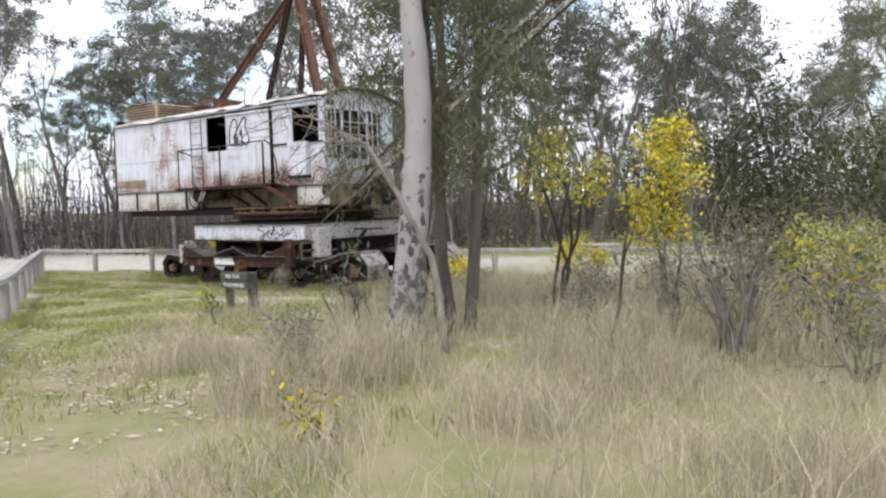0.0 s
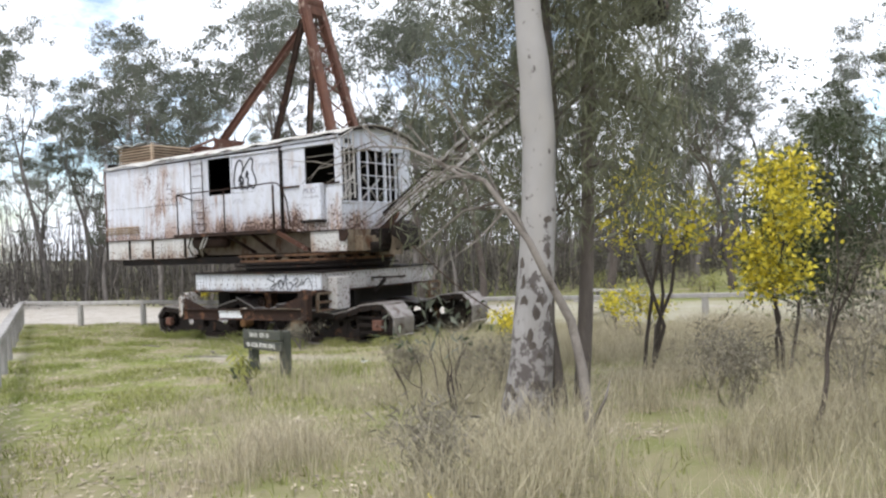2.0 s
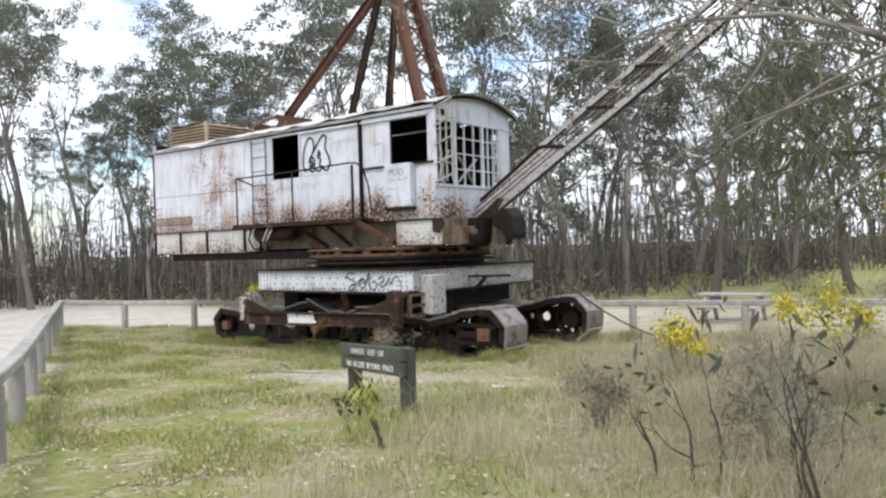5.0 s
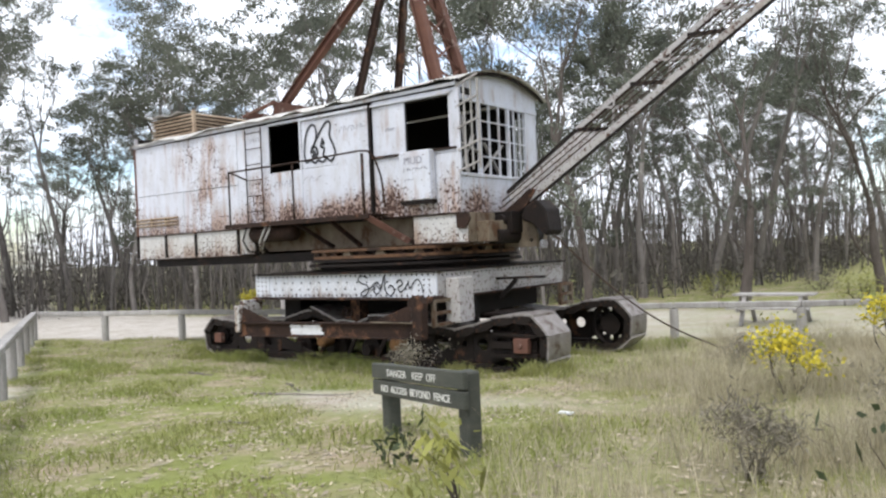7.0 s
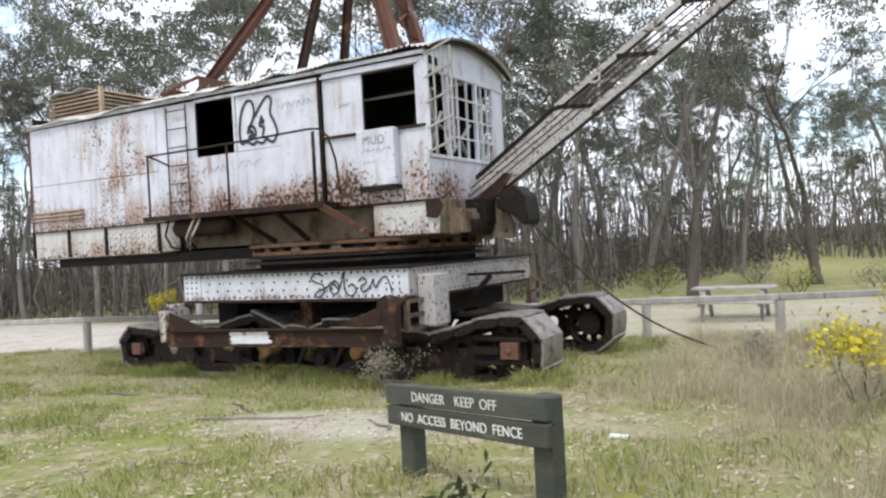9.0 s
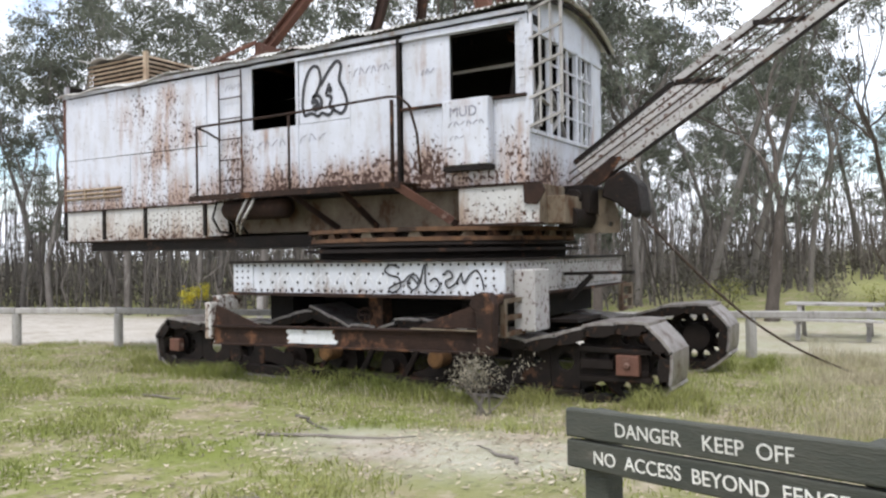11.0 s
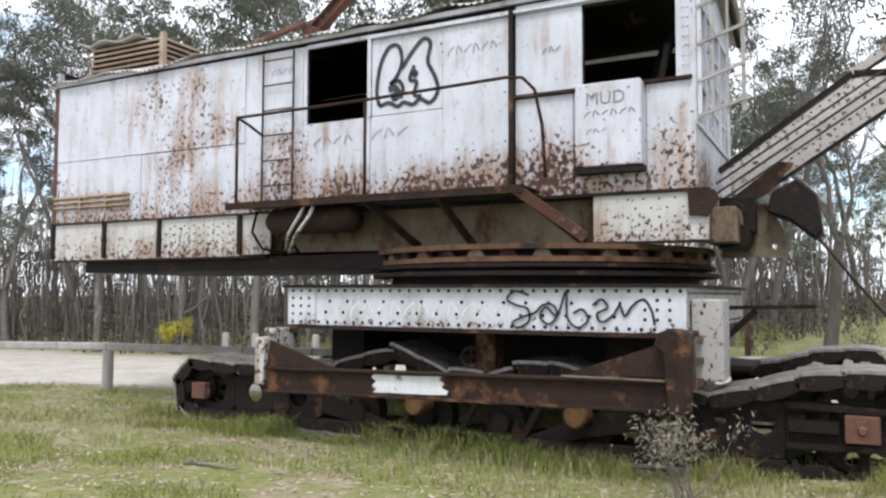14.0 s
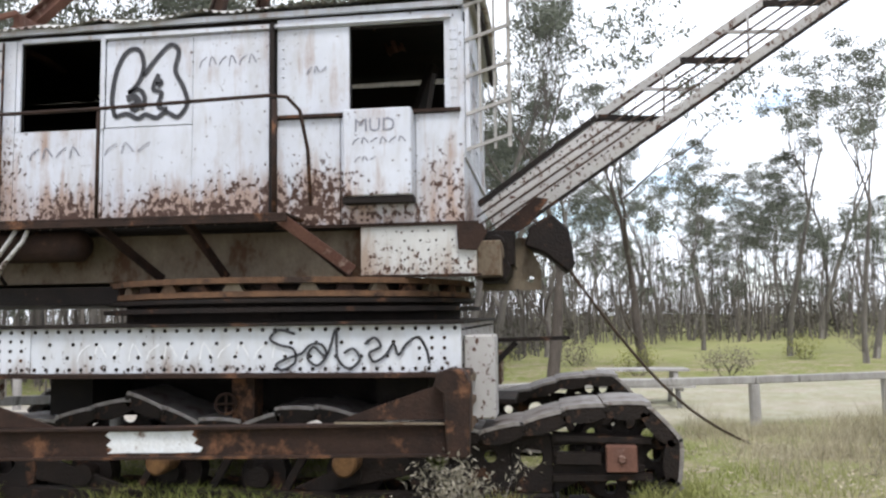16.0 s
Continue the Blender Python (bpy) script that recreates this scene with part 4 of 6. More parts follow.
shoe_data = None
for yc in (-0.19, HW + 0.19):
    out = -1 if yc < CY else 1
    side = Geo()
    ya, yb = yc + out * 0.17 - 0.02, yc + out * 0.17 + 0.02
    cells = [(-5.6, -5.0, 0.15, 0.60, 0.16), (-5.0, -4.45, 0.15, 0.60, 0.10), (-4.45, -3.8, 0.15, 0.60, 0.12), (-0.45, 0.05, 0.15, 0.66, 0.12), (0.05, 0.38, 0.15, 0.66, 0.05), (0.38, 0.72, 0.17, 0.66, 0.09)]
    for x0, x1, z0, z1, r in cells:
        side.holed(x0, x1, z0, z1, (x0 + x1) / 2, 0.38 if x0 < -3 else 0.455, r, ya, yb)
    side.prism([(0.72, 0.17), (1.05, 0.32), (1.45, 0.34), (1.45, 0.40), (0.72, 0.40)], ya, yb)
    side.prism([(0.72, 0.55), (1.45, 0.57), (1.45, 0.63), (0.72, 0.66)], ya, yb)
    side.box((0.72, ya, 0.40), (0.78, yb, 0.55))
    side.box((0.98, ya, 0.40), (1.04, yb, 0.56))
    side.prism([(-3.8, 0.22), (-3.8, 0.45), (-2.9, 0.16), (-3.2, 0.12)], ya, yb)
    side.prism([(-0.45, 0.6), (-0.45, 0.3), (-1.2, 0.14), (-1.45, 0.18)], ya, yb)
    side.box((-5.6, ya - 0.05, 0.10), (0.72, yb + 0.05, 0.16))
    side.box((-3.8, min(ya, yc), 0.50), (-0.45, max(yb, yc), 0.62))
    for x in (-2.85, -2.2, -1.55):
        side.beam((x, yc + out * 0.17, 0.12), (x + 0.25, yc + out * 0.17, 0.55), 0.05, 0.07)
    track = part("crawler_track", side, RUST_DARK, dragline, "rusted crawler track standing in long grass", bevel=0.008)
    ob = part("take_up", Geo().beam((0.72, yc + out * 0.22, 0.62), (1.5, yc + out * 0.22, 0.60), 0.06, 0.05).beam((0.75, yc + out * 0.23, 0.46), (1.1, yc + out * 0.23, 0.46), 0.08, 0.09)
              .beam((0.72, yc + out * 0.22, 0.30), (1.5, yc + out * 0.22, 0.32), 0.06, 0.05), RUST_DARK, track)
    part("take_up_block", Geo().box((1.14, yc + out * 0.26 - 0.05, 0.36), (1.38, yc + out * 0.26 + 0.05, 0.57)).disc((1.26, yc + out * 0.31, 0.465), (0, 1, 0), 0.035, 0.05, 10), RUST_RED, track, "red rusty bearing block", bevel=0.01)
    part("take_up_block", Geo().box((-5.55, yc + out * 0.26 - 0.05, 0.28), (-5.35, yc + out * 0.26 + 0.05, 0.46)), RUST_RED, track, bevel=0.01)
    for cx, cz, r, big in ((1.27, 0.465, 0.40, 1), (-5.45, 0.40, 0.30, 1), (-3.35, 0.27, 0.2, 0), (-2.55, 0.30, 0.24, 0), (-1.75, 0.27, 0.2, 0), (-0.95, 0.30, 0.24, 0), (0.0, 0.27, 0.2, 0), (-4.3, 0.27, 0.2, 0)):
        wh = Geo()
        if big:
            wh = pierced_wheel(cx, yc + out * 0.06, cz, r)
            part("rim", Geo().tube([(cx + r * 0.94 * math.cos(a), yc, cz + r * 0.94 * math.sin(a)) for a in np.linspace(0, 2 * math.pi, 33)], 0.05, 6, cap=False), RUST_DARK, track)
            part("hub", Geo().disc((cx, yc, cz), (0, 1, 0), r * 0.45, 0.34), RUST_DARK, track)
        else:
            wh.tube([(cx, yc + dy, cz) for dy in (-0.21, -0.082, -0.08, 0.08, 0.082, 0.21)], [0.09, 0.09, r, r, 0.09, 0.09], 24)
        w = part("wheel", wh, RUST_DARK, track)
        if big:
            bm = bmesh.new()
            bm.from_mesh(w.data)
            bmesh.ops.remove_doubles(bm, verts=bm.verts, dist=0.001)
            bm.to_mesh(w.data)
            bm.free()
        if not big and cz > 0.28:
            part("hub_cap", Geo().tube([(cx, yc + out * d, cz + 0.12) for d in (0.2, 0.42, 0.45, 0.452, 0.40)], [0.10, 0.105, 0.085, 0.06, 0.055], 18), OCHRE, track, "ochre rusty axle cap")
    for p, a in along(track_path(), 0.335):
        if shoe_data is None:
            o = part("shoe", shoe_mesh(), SHOE, track)
            shoe_data = o.data
            # Plates keep the painted sky sheen; lugs and horn get the darkest rust.
            shoe_data.materials.append(RUST_DARK)
            for f in shoe_data.polygons:
                f.material_index = 0 if f.index < 12 else 1
        else:
            o = new("shoe", shoe_data)
            o.parent = track
        o.matrix_basis = Matrix.Translation((p.x, yc, p.z)) @ Matrix.Rotation(-a, 4, "Y")

# boom
N0, N1 = Vector((0.12, 1.22, 2.38)), Vector((6.1, 1.72, 6.40))
along_b = (N1 - N0).normalized()
UP = Vector((-0.26, 0.2, 0.37))
boom = part("boom_foot", Geo().box((0.05, 0.85, 2.1), (0.4, 1.7, 2.45)).disc((0.22, 1.25, 2.3), (0, 1, 0), 0.10, 1.0, 16), RUST_DARK, dragline, "rusted boom foot", bevel=0.01)


def on(s, up=0.0, y=0.0):
    return N0.lerp(N1, s) + UP * up + Vector((0, y, 0))


for y in (0.0, 0.75):
    plate = Geo()
    q = [on(0.02, 0.0, y), on(0.31, 0.0, y), on(0.31, 0, y) + Vector((-0.69, 0.16, 0.09)), on(0.02, 0.9, y)]
    plate.add([*q, *[p + Vector((0, 0.02, 0)) for p in q]], [(0, 1, 2, 3), (7, 6, 5, 4), (0, 4, 5, 1), (1, 5, 6, 2), (2, 6, 7, 3), (3, 7, 4, 0)])
    if y == 0:
        part("web_plate", plate, WHITE_BOOM, boom, "flaking white web plate of the boom")
    if y == 0:
        part("lower_chord", Geo().beam(on(0.0), on(1.0), 0.075, 0.095), WHITE_BOOM, boom)
        # Dark bar added below the chord as its shaded underside.
        part("chord_angle", Geo().beam(on(0.0) - Vector((0, 0, 0.073)), on(1.0) - Vector((0, 0, 0.073)), 0.06, 0.045), RUST_DARK, boom)
        part("top_angle", Geo().beam(q[3], q[2], 0.07, 0.06), RUST_DARK, boom)
ACROSS = Vector((-0.69, 0.16, 0.09))
part("upper_chord", Geo().beam(on(0.31) + ACROSS, on(1.0) + ACROSS, 0.07, 0.08), WHITE_BOOM, boom)
# The upper chord's shaded underside, likewise an added darker bar.
part("chord_angle", Geo().beam(on(0.31) + ACROSS - Vector((0, 0, 0.06)), on(1.0) + ACROSS - Vector((0, 0, 0.06)), 0.05, 0.035), RUST, boom)
BAYS = (0.31, 0.46, 0.61, 0.76, 0.91)
for s in BAYS:
    part("cross_bar", Geo().beam(on(s), on(s) + ACROSS, 0.06, 0.06), RUST_DARK, boom)
    part("hanger", Geo().beam(on(s) + Vector((0, 0, 0.06)), on(s) + Vector((0.02, 0.05, 0.52)), 0.022, 0.022), WHITE_BOOM, boom)
for s0, s1 in zip(BAYS, BAYS[1:]):
    part("lattice_bar", Geo().beam(on((s0 + s1) / 2), on((s0 + s1) / 2) + ACROSS, 0.03, 0.035), WHITE_BOOM, boom)
for k_, dy in ((0.22, -0.08), (0.42, -0.1), (0.62, -0.12)):
    part("boom_rope", Geo().tube([on(0.0, k_, dy), on(1.0, k_ * 0.9, dy)], 0.012, 5), CABLE, boom)
part("boom_head", Geo().box(N1 - Vector((0.3, 0.1, 0.15)), N1 + Vector((0.25, 0.85, 0.25))).disc(N1 + Vector((0.1, 0.4, 0)), (0, 1, 0), 0.3, 0.3), RUST_DARK, boom, bevel=0.02)
rv = Geo()
for i in range(26):
    rv.dome(on(0.03 + 0.011 * i, 0.14) - Vector((0, 0.012, 0)), (0, -1, 0), 0.014)
for i in range(14):
    rv.dome(on(0.04 + 0.014 * i, 0.8) - Vector((0, 0.012, 0)), (0, -1, 0), 0.012)
tagged(part("rivets", rv, RUST, boom, normals=False), kind="stuff")
part("foot_cheek", Geo().prism([(-0.02, 2.20), (0.55, 2.52), (0.75, 2.78), (0.62, 2.80), (0.2, 2.48), (-0.06, 2.36)], 1.05, 1.09), RUST, boom)
part("foot_cheek", Geo().prism([(-0.06, 2.20), (0.10, 2.18), (0.20, 2.34), (0.16, 2.42), (-0.07, 2.42)], -0.05, -0.02), RUST, boom)
lug = Geo().holed(0.40, 0.66, 1.86, 2.10, 0.55, 1.97, 0.035, 1.18, 1.24)
lug.prism([(0.05, 1.86), (0.40, 1.86), (0.40, 2.10), (0.66, 2.10), (0.5, 2.4), (0.1, 2.42)], 1.18, 1.24)
part("pivot_lug", lug, TAN, boom, "stained lug plate with a pin hole")
part("fairlead", Geo().prism([(0.55, 2.5), (0.78, 2.62), (0.95, 2.45), (1.0, 2.1), (0.93, 2.02), (0.7, 2.22), (0.5, 2.3)], 0.98, 1.45), RUST_DARK, boom, "dark drag rope fairlead", bevel=0.02)
cab = []
for i in range(17):
    s = i / 16
    x, y = 0.95 + (3.15 - 0.95) * s, 1.2 + (3.1 - 1.2) * s
    cab.append((x, y, 2.05 * (1 - s) + 0.0 * s - 0.30 * math.sin(math.pi * s)))
part("drag_rope", Geo().tube(cab, 0.016, 6), CABLE, boom, "slack wire rope that runs down to the ground", smooth=True)
part("front_drum", Geo().disc((0.25, 1.25, 2.05), (0, 1, 0), 0.12, 1.4, 18).box((0.1, 0.6, 1.93), (0.32, 1.9, 2.05)), RUST_DARK, dragline)


# graffiti
def ribbon(g, pts, y, w, steps=6):
    """A flat painted stroke through points in x and z."""
    p = [Vector((x, 0, z)) for x, z in pts]
    curve = []
    for i in range(len(p) - 1):
        a, b, c, d = p[max(i - 1, 0)], p[i], p[i + 1], p[min(i + 2, len(p) - 1)]
        for j in range(steps):
            t = j / steps
            curve.append(0.5 * (2 * b + (c - a) * t + (2 * a - 5 * b + 4 * c - d) * t * t + (3 * b - a - 3 * c + d) * t ** 3))
    curve.append(p[-1])
    k = len(g.v)
    for i, q in enumerate(curve):
        d = (curve[min(i + 1, len(curve) - 1)] - curve[max(i - 1, 0)])
        s = Vector((-d.z, 0, d.x)).normalized() * w / 2
        g.v += [(q.x + s.x, y, q.z + s.z), (q.x - s.x, y, q.z - s.z)]
    for i in range(len(curve) - 1):
        a = k + 2 * i
        g.f.append((a, a + 1, a + 3, a + 2))


def strokes(lines, x0, x1, z0, z1, y, w):
    g = Geo()
    for s in lines:
        ribbon(g, [(x0 + (x1 - x0) * u, z0 + (z1 - z0) * v) for u, v in s], y, w)
    return g


bubble = [[(0.05, 0.06), (0.0, 0.3), (0.06, 0.7), (0.2, 0.95), (0.36, 0.95), (0.42, 0.72), (0.34, 0.5), (0.22, 0.38)],
          [(0.42, 0.6), (0.56, 0.8), (0.76, 1.0), (0.88, 0.92), (0.84, 0.65), (0.95, 0.42), (1.0, 0.2), (0.88, 0.03), (0.72, 0.1), (0.6, 0.03), (0.45, 0.08), (0.35, 0.03), (0.2, 0.1), (0.05, 0.06)],
          [(0.22, 0.38), (0.36, 0.42), (0.44, 0.3), (0.40, 0.15)], [(0.62, 0.62), (0.55, 0.42), (0.66, 0.36), (0.62, 0.18), (0.74, 0.14)]]
for line_ in bubble:
    part("graffiti", strokes([line_], -3.38, -2.62, 3.50, 4.22, -0.0135, 0.045), BLACK, house, "black bubble graffiti outline", normals=False)
part("graffiti", strokes([[(0.2, 0.3), (0.3, 0.32), (0.36, 0.24), (0.30, 0.16), (0.26, 0.24)], [(0.58, 0.55), (0.64, 0.5), (0.6, 0.46)]], -3.38, -2.62, 3.50, 4.22, -0.015, 0.07), BLACK, house, normals=False)
tag = [[(0.16, 0.85), (0.06, 0.95), (0.0, 0.75), (0.06, 0.6), (0.15, 0.5), (0.16, 0.2), (0.08, 0.02), (0.04, 0.15), (0.12, 0.3), (0.2, 0.4), (0.26, 0.6), (0.33, 0.6), (0.36, 0.35), (0.30, 0.12), (0.24, 0.3), (0.28, 0.55), (0.36, 0.35), (0.42, 0.95), (0.43, 0.3), (0.50, 0.05), (0.57, 0.25), (0.53, 0.5), (0.47, 0.4)],
       [(0.60, 0.6), (0.66, 0.75), (0.70, 0.55), (0.63, 0.4), (0.66, 0.2), (0.73, 0.35), (0.78, 0.6), (0.81, 0.35), (0.86, 0.6), (0.93, 0.75), (0.98, 0.5), (1.0, 0.15)]]
for line_ in tag:
    part("graffiti", strokes([line_], -1.52, -0.22, 1.185, 1.53, -0.7695, 0.022), BLACK, carb, "black sprayed scribble on the girder", normals=False)


def bars(g, x, z, y, n, h, w):
    """Scrawled marks that cannot be read."""
    for i in range(n):
        ribbon(g, [(x + i * w * 1.4, z + 0.01 * (i % 3)), (x + i * w * 1.4 + w * 0.3, z + h * (0.9 if i % 2 else 0.5)), (x + i * w * 1.4 + w, z + h * (0.2 if i % 2 else 0.85))], y, 0.012, 3)


for x, z, y, n, h, w in ((-4.22, 3.16, -0.014, 4, 0.13, 0.10), (-3.44, 3.18, -0.014, 3, 0.13, 0.12), (-2.5, 3.98, -0.014, 6, 0.12, 0.07), (-1.45, 3.86, -0.014, 3, 0.08, 0.05),
                         (-4.85, 4.06, -0.014, 4, 0.1, 0.06), (-0.98, 3.14, -0.174, 6, 0.07, 0.06), (-0.96, 2.98, -0.174, 3, 0.06, 0.05)):
    mk = Geo()
    bars(mk, x, z, y, n, h, w)
    part("scrawl", mk, SCRAWL, house, "thin grey scrawled marks", normals=False)


def lettering(name, body, size, mat, parent, m):
    cu = bpy.data.curves.new(name, "FONT")
    cu.body, cu.size, cu.extrude = body, size, 0.0015
    tmp = new(name, cu)
    me = bpy.data.meshes.new_from_object(tmp.evaluated_get(bpy.context.evaluated_depsgraph_get()))
    bpy.data.objects.remove(tmp)
    me.materials.clear()
    me.materials.append(mat)
    ob = new(name, me)
    ob.parent = parent
    ob.matrix_basis = m
    return ob


lettering("lettering", "MUD", 0.17, SCRAWL, house, pose(-0.97, -0.1735, 3.26, 90, 0, 0))
wt = Geo()
bars(wt, -3.2, 1.27, -0.7545, 12, 0.16, 0.11)
part("chalk_marks", wt, WHITE_PATCH, carb, "faint white brushed marks", normals=False)

# ---- fences ----


def fence_post(x, y, h, r=0.085):
    g = Geo()
    z = ground_z(x, y)
    g.tube([(x, y, z - 0.15), (x + 0.004, y, z + h * 0.5), (x, y + 0.004, z + h - 0.02), (x, y, z + h)], [r, r * 0.97, r * 0.95, r * 0.82], 12)
    return g


def fence(name, pts, h, label, rail_w, rail_h, side):
    """Round posts with a squared timber rail on top, piece by piece."""
    f = thing(name, label, "fence")
    tops = []
    for x, y in pts:
        part("post", fence_post(x, y, h), TIMBER, f)
        tops.append(Vector((x, y, ground_z(x, y) + h)))
    for a, b in zip(tops, tops[1:]):
        d = (b - a).normalized() * 0.004
        part("rail", Geo().beam(a + d + Vector((0, 0, rail_h / 2)), b - d + Vector((0, 0, rail_h / 2)), rail_w, rail_h), TIMBER, f, bevel=0.012)
    return f


corner = (-13.3, -0.12)
run = [(corner[0] + i * 2.13, corner[1] + i * 2.13 * 0.322) for i in range(0, 12)]
fence("far_fence", run, 0.62, "weathered timber post and rail fence behind the machine", 0.12, 0.11, 1)
run = [(corner[0] + i * 1.93, corner[1] - i * 1.93 * 0.536) for i in range(0, 12)]
fence("path_fence", run, 0.61, "grey weathered timber fence along the car park", 0.16, 0.10, 1)
bollards = [(-12.3 + 0.75 * i, 7.4 + 0.20 * i) for i in range(9)]
for i, (x, y) in enumerate(bollards):
    z = ground_z(x, y)
    tagged(solid("bollard", Geo().tube([(x, y, z - 0.1), (x, y, z + 0.66), (x, y, z + 0.7)], [0.09, 0.088, 0.07], 10), TIMBER, "short pale timber bollard by the lane", "bollard"), group="bollards by the lane")

# ---- warning sign ----
sign = thing("warning_sign", "dark stained timber warning sign with white routed letters on two posts", "sign", (2.27, -4.79, 0.12))
SA, SB = Vector((2.355, -4.833, 0)), Vector((3.73, -5.41, 0))
sd = (SB - SA).normalized()
SL = (SB - SA).length
ang = math.degrees(math.atan2(sd.y, sd.x))
smat = Matrix.Translation(SA - Vector((2.27, -4.79, 0.12))) @ Matrix.Rotation(radians(ang), 4, "Z")


def sign_part(name, g, mat, label="", bevel=0.0):
    o = part(name, g, mat, sign, label, bevel)
    o.matrix_basis = smat
    return o


for x in (0.13, SL - 0.10):
    sign_part("post", Geo().box((x - 0.07, 0.02, 0.05), (x + 0.07, 0.14, 0.905 + 0.085 * (x > 1))), SIGN_PAINT, bevel=0.012)
up_b = sign_part("upper_board", Geo().add([(0, -0.035, 0.785), (SL, -0.035, 0.872), (SL, 0.018, 0.872), (0, 0.018, 0.785), (0, -0.035, 0.915), (SL, -0.035, 1.005), (SL, 0.018, 1.005), (0, 0.018, 0.915)],
                                         [(3, 2, 1, 0), (4, 5, 6, 7), (0, 1, 5, 4), (1, 2, 6, 5), (2, 3, 7, 6), (3, 0, 4, 7)]), SIGN_PAINT, bevel=0.008)
lo_b = sign_part("lower_board", Geo().add([(0, -0.03, 0.645), (SL, -0.03, 0.727), (SL, 0.018, 0.727), (0, 0.018, 0.645), (0, -0.03, 0.772), (SL, -0.03, 0.858), (SL, 0.018, 0.858), (0, 0.018, 0.772)],
                                         [(3, 2, 1, 0), (4, 5, 6, 7), (0, 1, 5, 4), (1, 2, 6, 5), (2, 3, 7, 6), (3, 0, 4, 7)]), SIGN_PAINT, bevel=0.008)
tilt = math.degrees(math.atan2(0.087, SL))
lettering("lettering", "DANGER    KEEP  OFF", 0.085, LETTER, up_b, pose(0.30, -0.0375, 0.835, 90, -tilt, 0))
lettering("lettering", "NO  ACCESS  BEYOND  FENCE", 0.083, LETTER, lo_b, pose(0.17, -0.0325, 0.69, 90, -tilt, 0))

# ---- picnic table ----
ptz = ground_z(2.5, 8.5)
table = thing("picnic_table", "low grey timber picnic table with benches beyond the fence", "table", (2.5, 8.7, ptz))
for i in range(4):
    part("plank", Geo().box((-0.85, -0.3 + 0.16 * i, 0.66), (0.85, -0.16 + 0.16 * i, 0.70)), TIMBER, table)
for y in (-0.75, 0.75):
    part("bench", Geo().box((-0.85, y - 0.13, 0.40), (0.85, y + 0.13, 0.44)), TIMBER, table)
for x in (-0.6, 0.6):
    part("leg", Geo().beam((x, -0.6, 0), (x, -0.2, 0.66), 0.08, 0.08).beam((x, 0.6, 0), (x, 0.2, 0.66), 0.08, 0.08).beam((x, -0.85, 0.37), (x, 0.85, 0.37), 0.08, 0.06), TIMBER, table)

# ---- parked car ----
cm = pose(-15.6, -3.65, ground_z(-15.6, -3.65), 0, 0, 25)
car = thing("parked_car", "white estate car parked on the gravel", "car", kind="")
car.matrix_basis = cm
prof = [(-2.15, 0.35), (-2.2, 0.65), (-2.1, 0.95), (-1.95, 1.02), (-1.75, 1.40), (-1.3, 1.46), (0.2, 1.45), (0.55, 1.38), (1.05, 0.98), (1.9, 0.86), (2.15, 0.72), (2.2, 0.42), (2.1, 0.3), (-2.0, 0.28)]
part("body", Geo().prism(prof, -0.82, 0.82), CAR_PAINT, car, bevel=0.06)
for s in (-1, 1):
    for q in ([(-1.68, 1.02), (-1.55, 1.34), (-0.75, 1.38), (-0.72, 1.02)], [(-0.66, 1.02), (-0.68, 1.38), (0.1, 1.37), (0.12, 1.02)], [(0.18, 1.02), (0.16, 1.37), (0.48, 1.32), (0.85, 1.02)]):
        part("side_window", Geo().prism(q, min(s * 0.823, s * 0.829), max(s * 0.823, s * 0.829)), GLASS_DARK, car)
    for x in (-1.35, 1.35):
        w = part("wheel", Geo().disc((x, s * 0.75, 0.31), (0, 1, 0), 0.31, 0.2, 24), RUBBER, car)
        part("rim", Geo().disc((x, s * 0.80, 0.31), (0, 1, 0), 0.19, 0.13, 16), CHROME, w)
    part("tail_light", Geo().box((-2.17, s * 0.7 - 0.1, 0.75), (-2.1, s * 0.7 + 0.1, 0.93)), RUST_RED, car)
for x0, x1 in ((2.1, 2.25), (-2.27, -2.12)):
    part("bumper", Geo().box((x0, -0.8, 0.35), (x1, 0.8, 0.52)), CAR_PAINT, car, bevel=0.04)
for y0 in (-0.78, 0.42):
    part("headlight", Geo().box((2.06, y0, 0.62), (2.165, y0 + 0.36, 0.74)), CHROME, car, bevel=0.02)
for s in (-1, 1):
    for x in (-1.35, 1.35):
        part("wheel_arch", Geo().tube([(x + 0.37 * math.cos(a), s * 0.822, 0.31 + 0.37 * math.sin(a)) for a in np.linspace(0, math.pi, 9)], 0.03, 6), RUBBER, car)

# ---- plants ----
rng = np.random.default_rng(7)


def quick_mesh(name, verts, faces_n, mat):
    """A mesh of many separate quads (4 corners each) or triangles (3 each) from one array."""
    me = bpy.data.meshes.new(name)
    nv = len(verts)
    nf = nv // faces_n
    me.vertices.add(nv)
    me.vertices.foreach_set("co", np.ascontiguousarray(verts, dtype=np.float32).ravel())
    me.loops.add(nv)
    me.loops.foreach_set("vertex_index", np.arange(nv, dtype=np.int32))
    me.polygons.add(nf)
    me.polygons.foreach_set("loop_start", np.arange(0, nv, faces_n, dtype=np.int32))
    me.materials.append(mat)
    me.update(calc_edges=True)
    return me


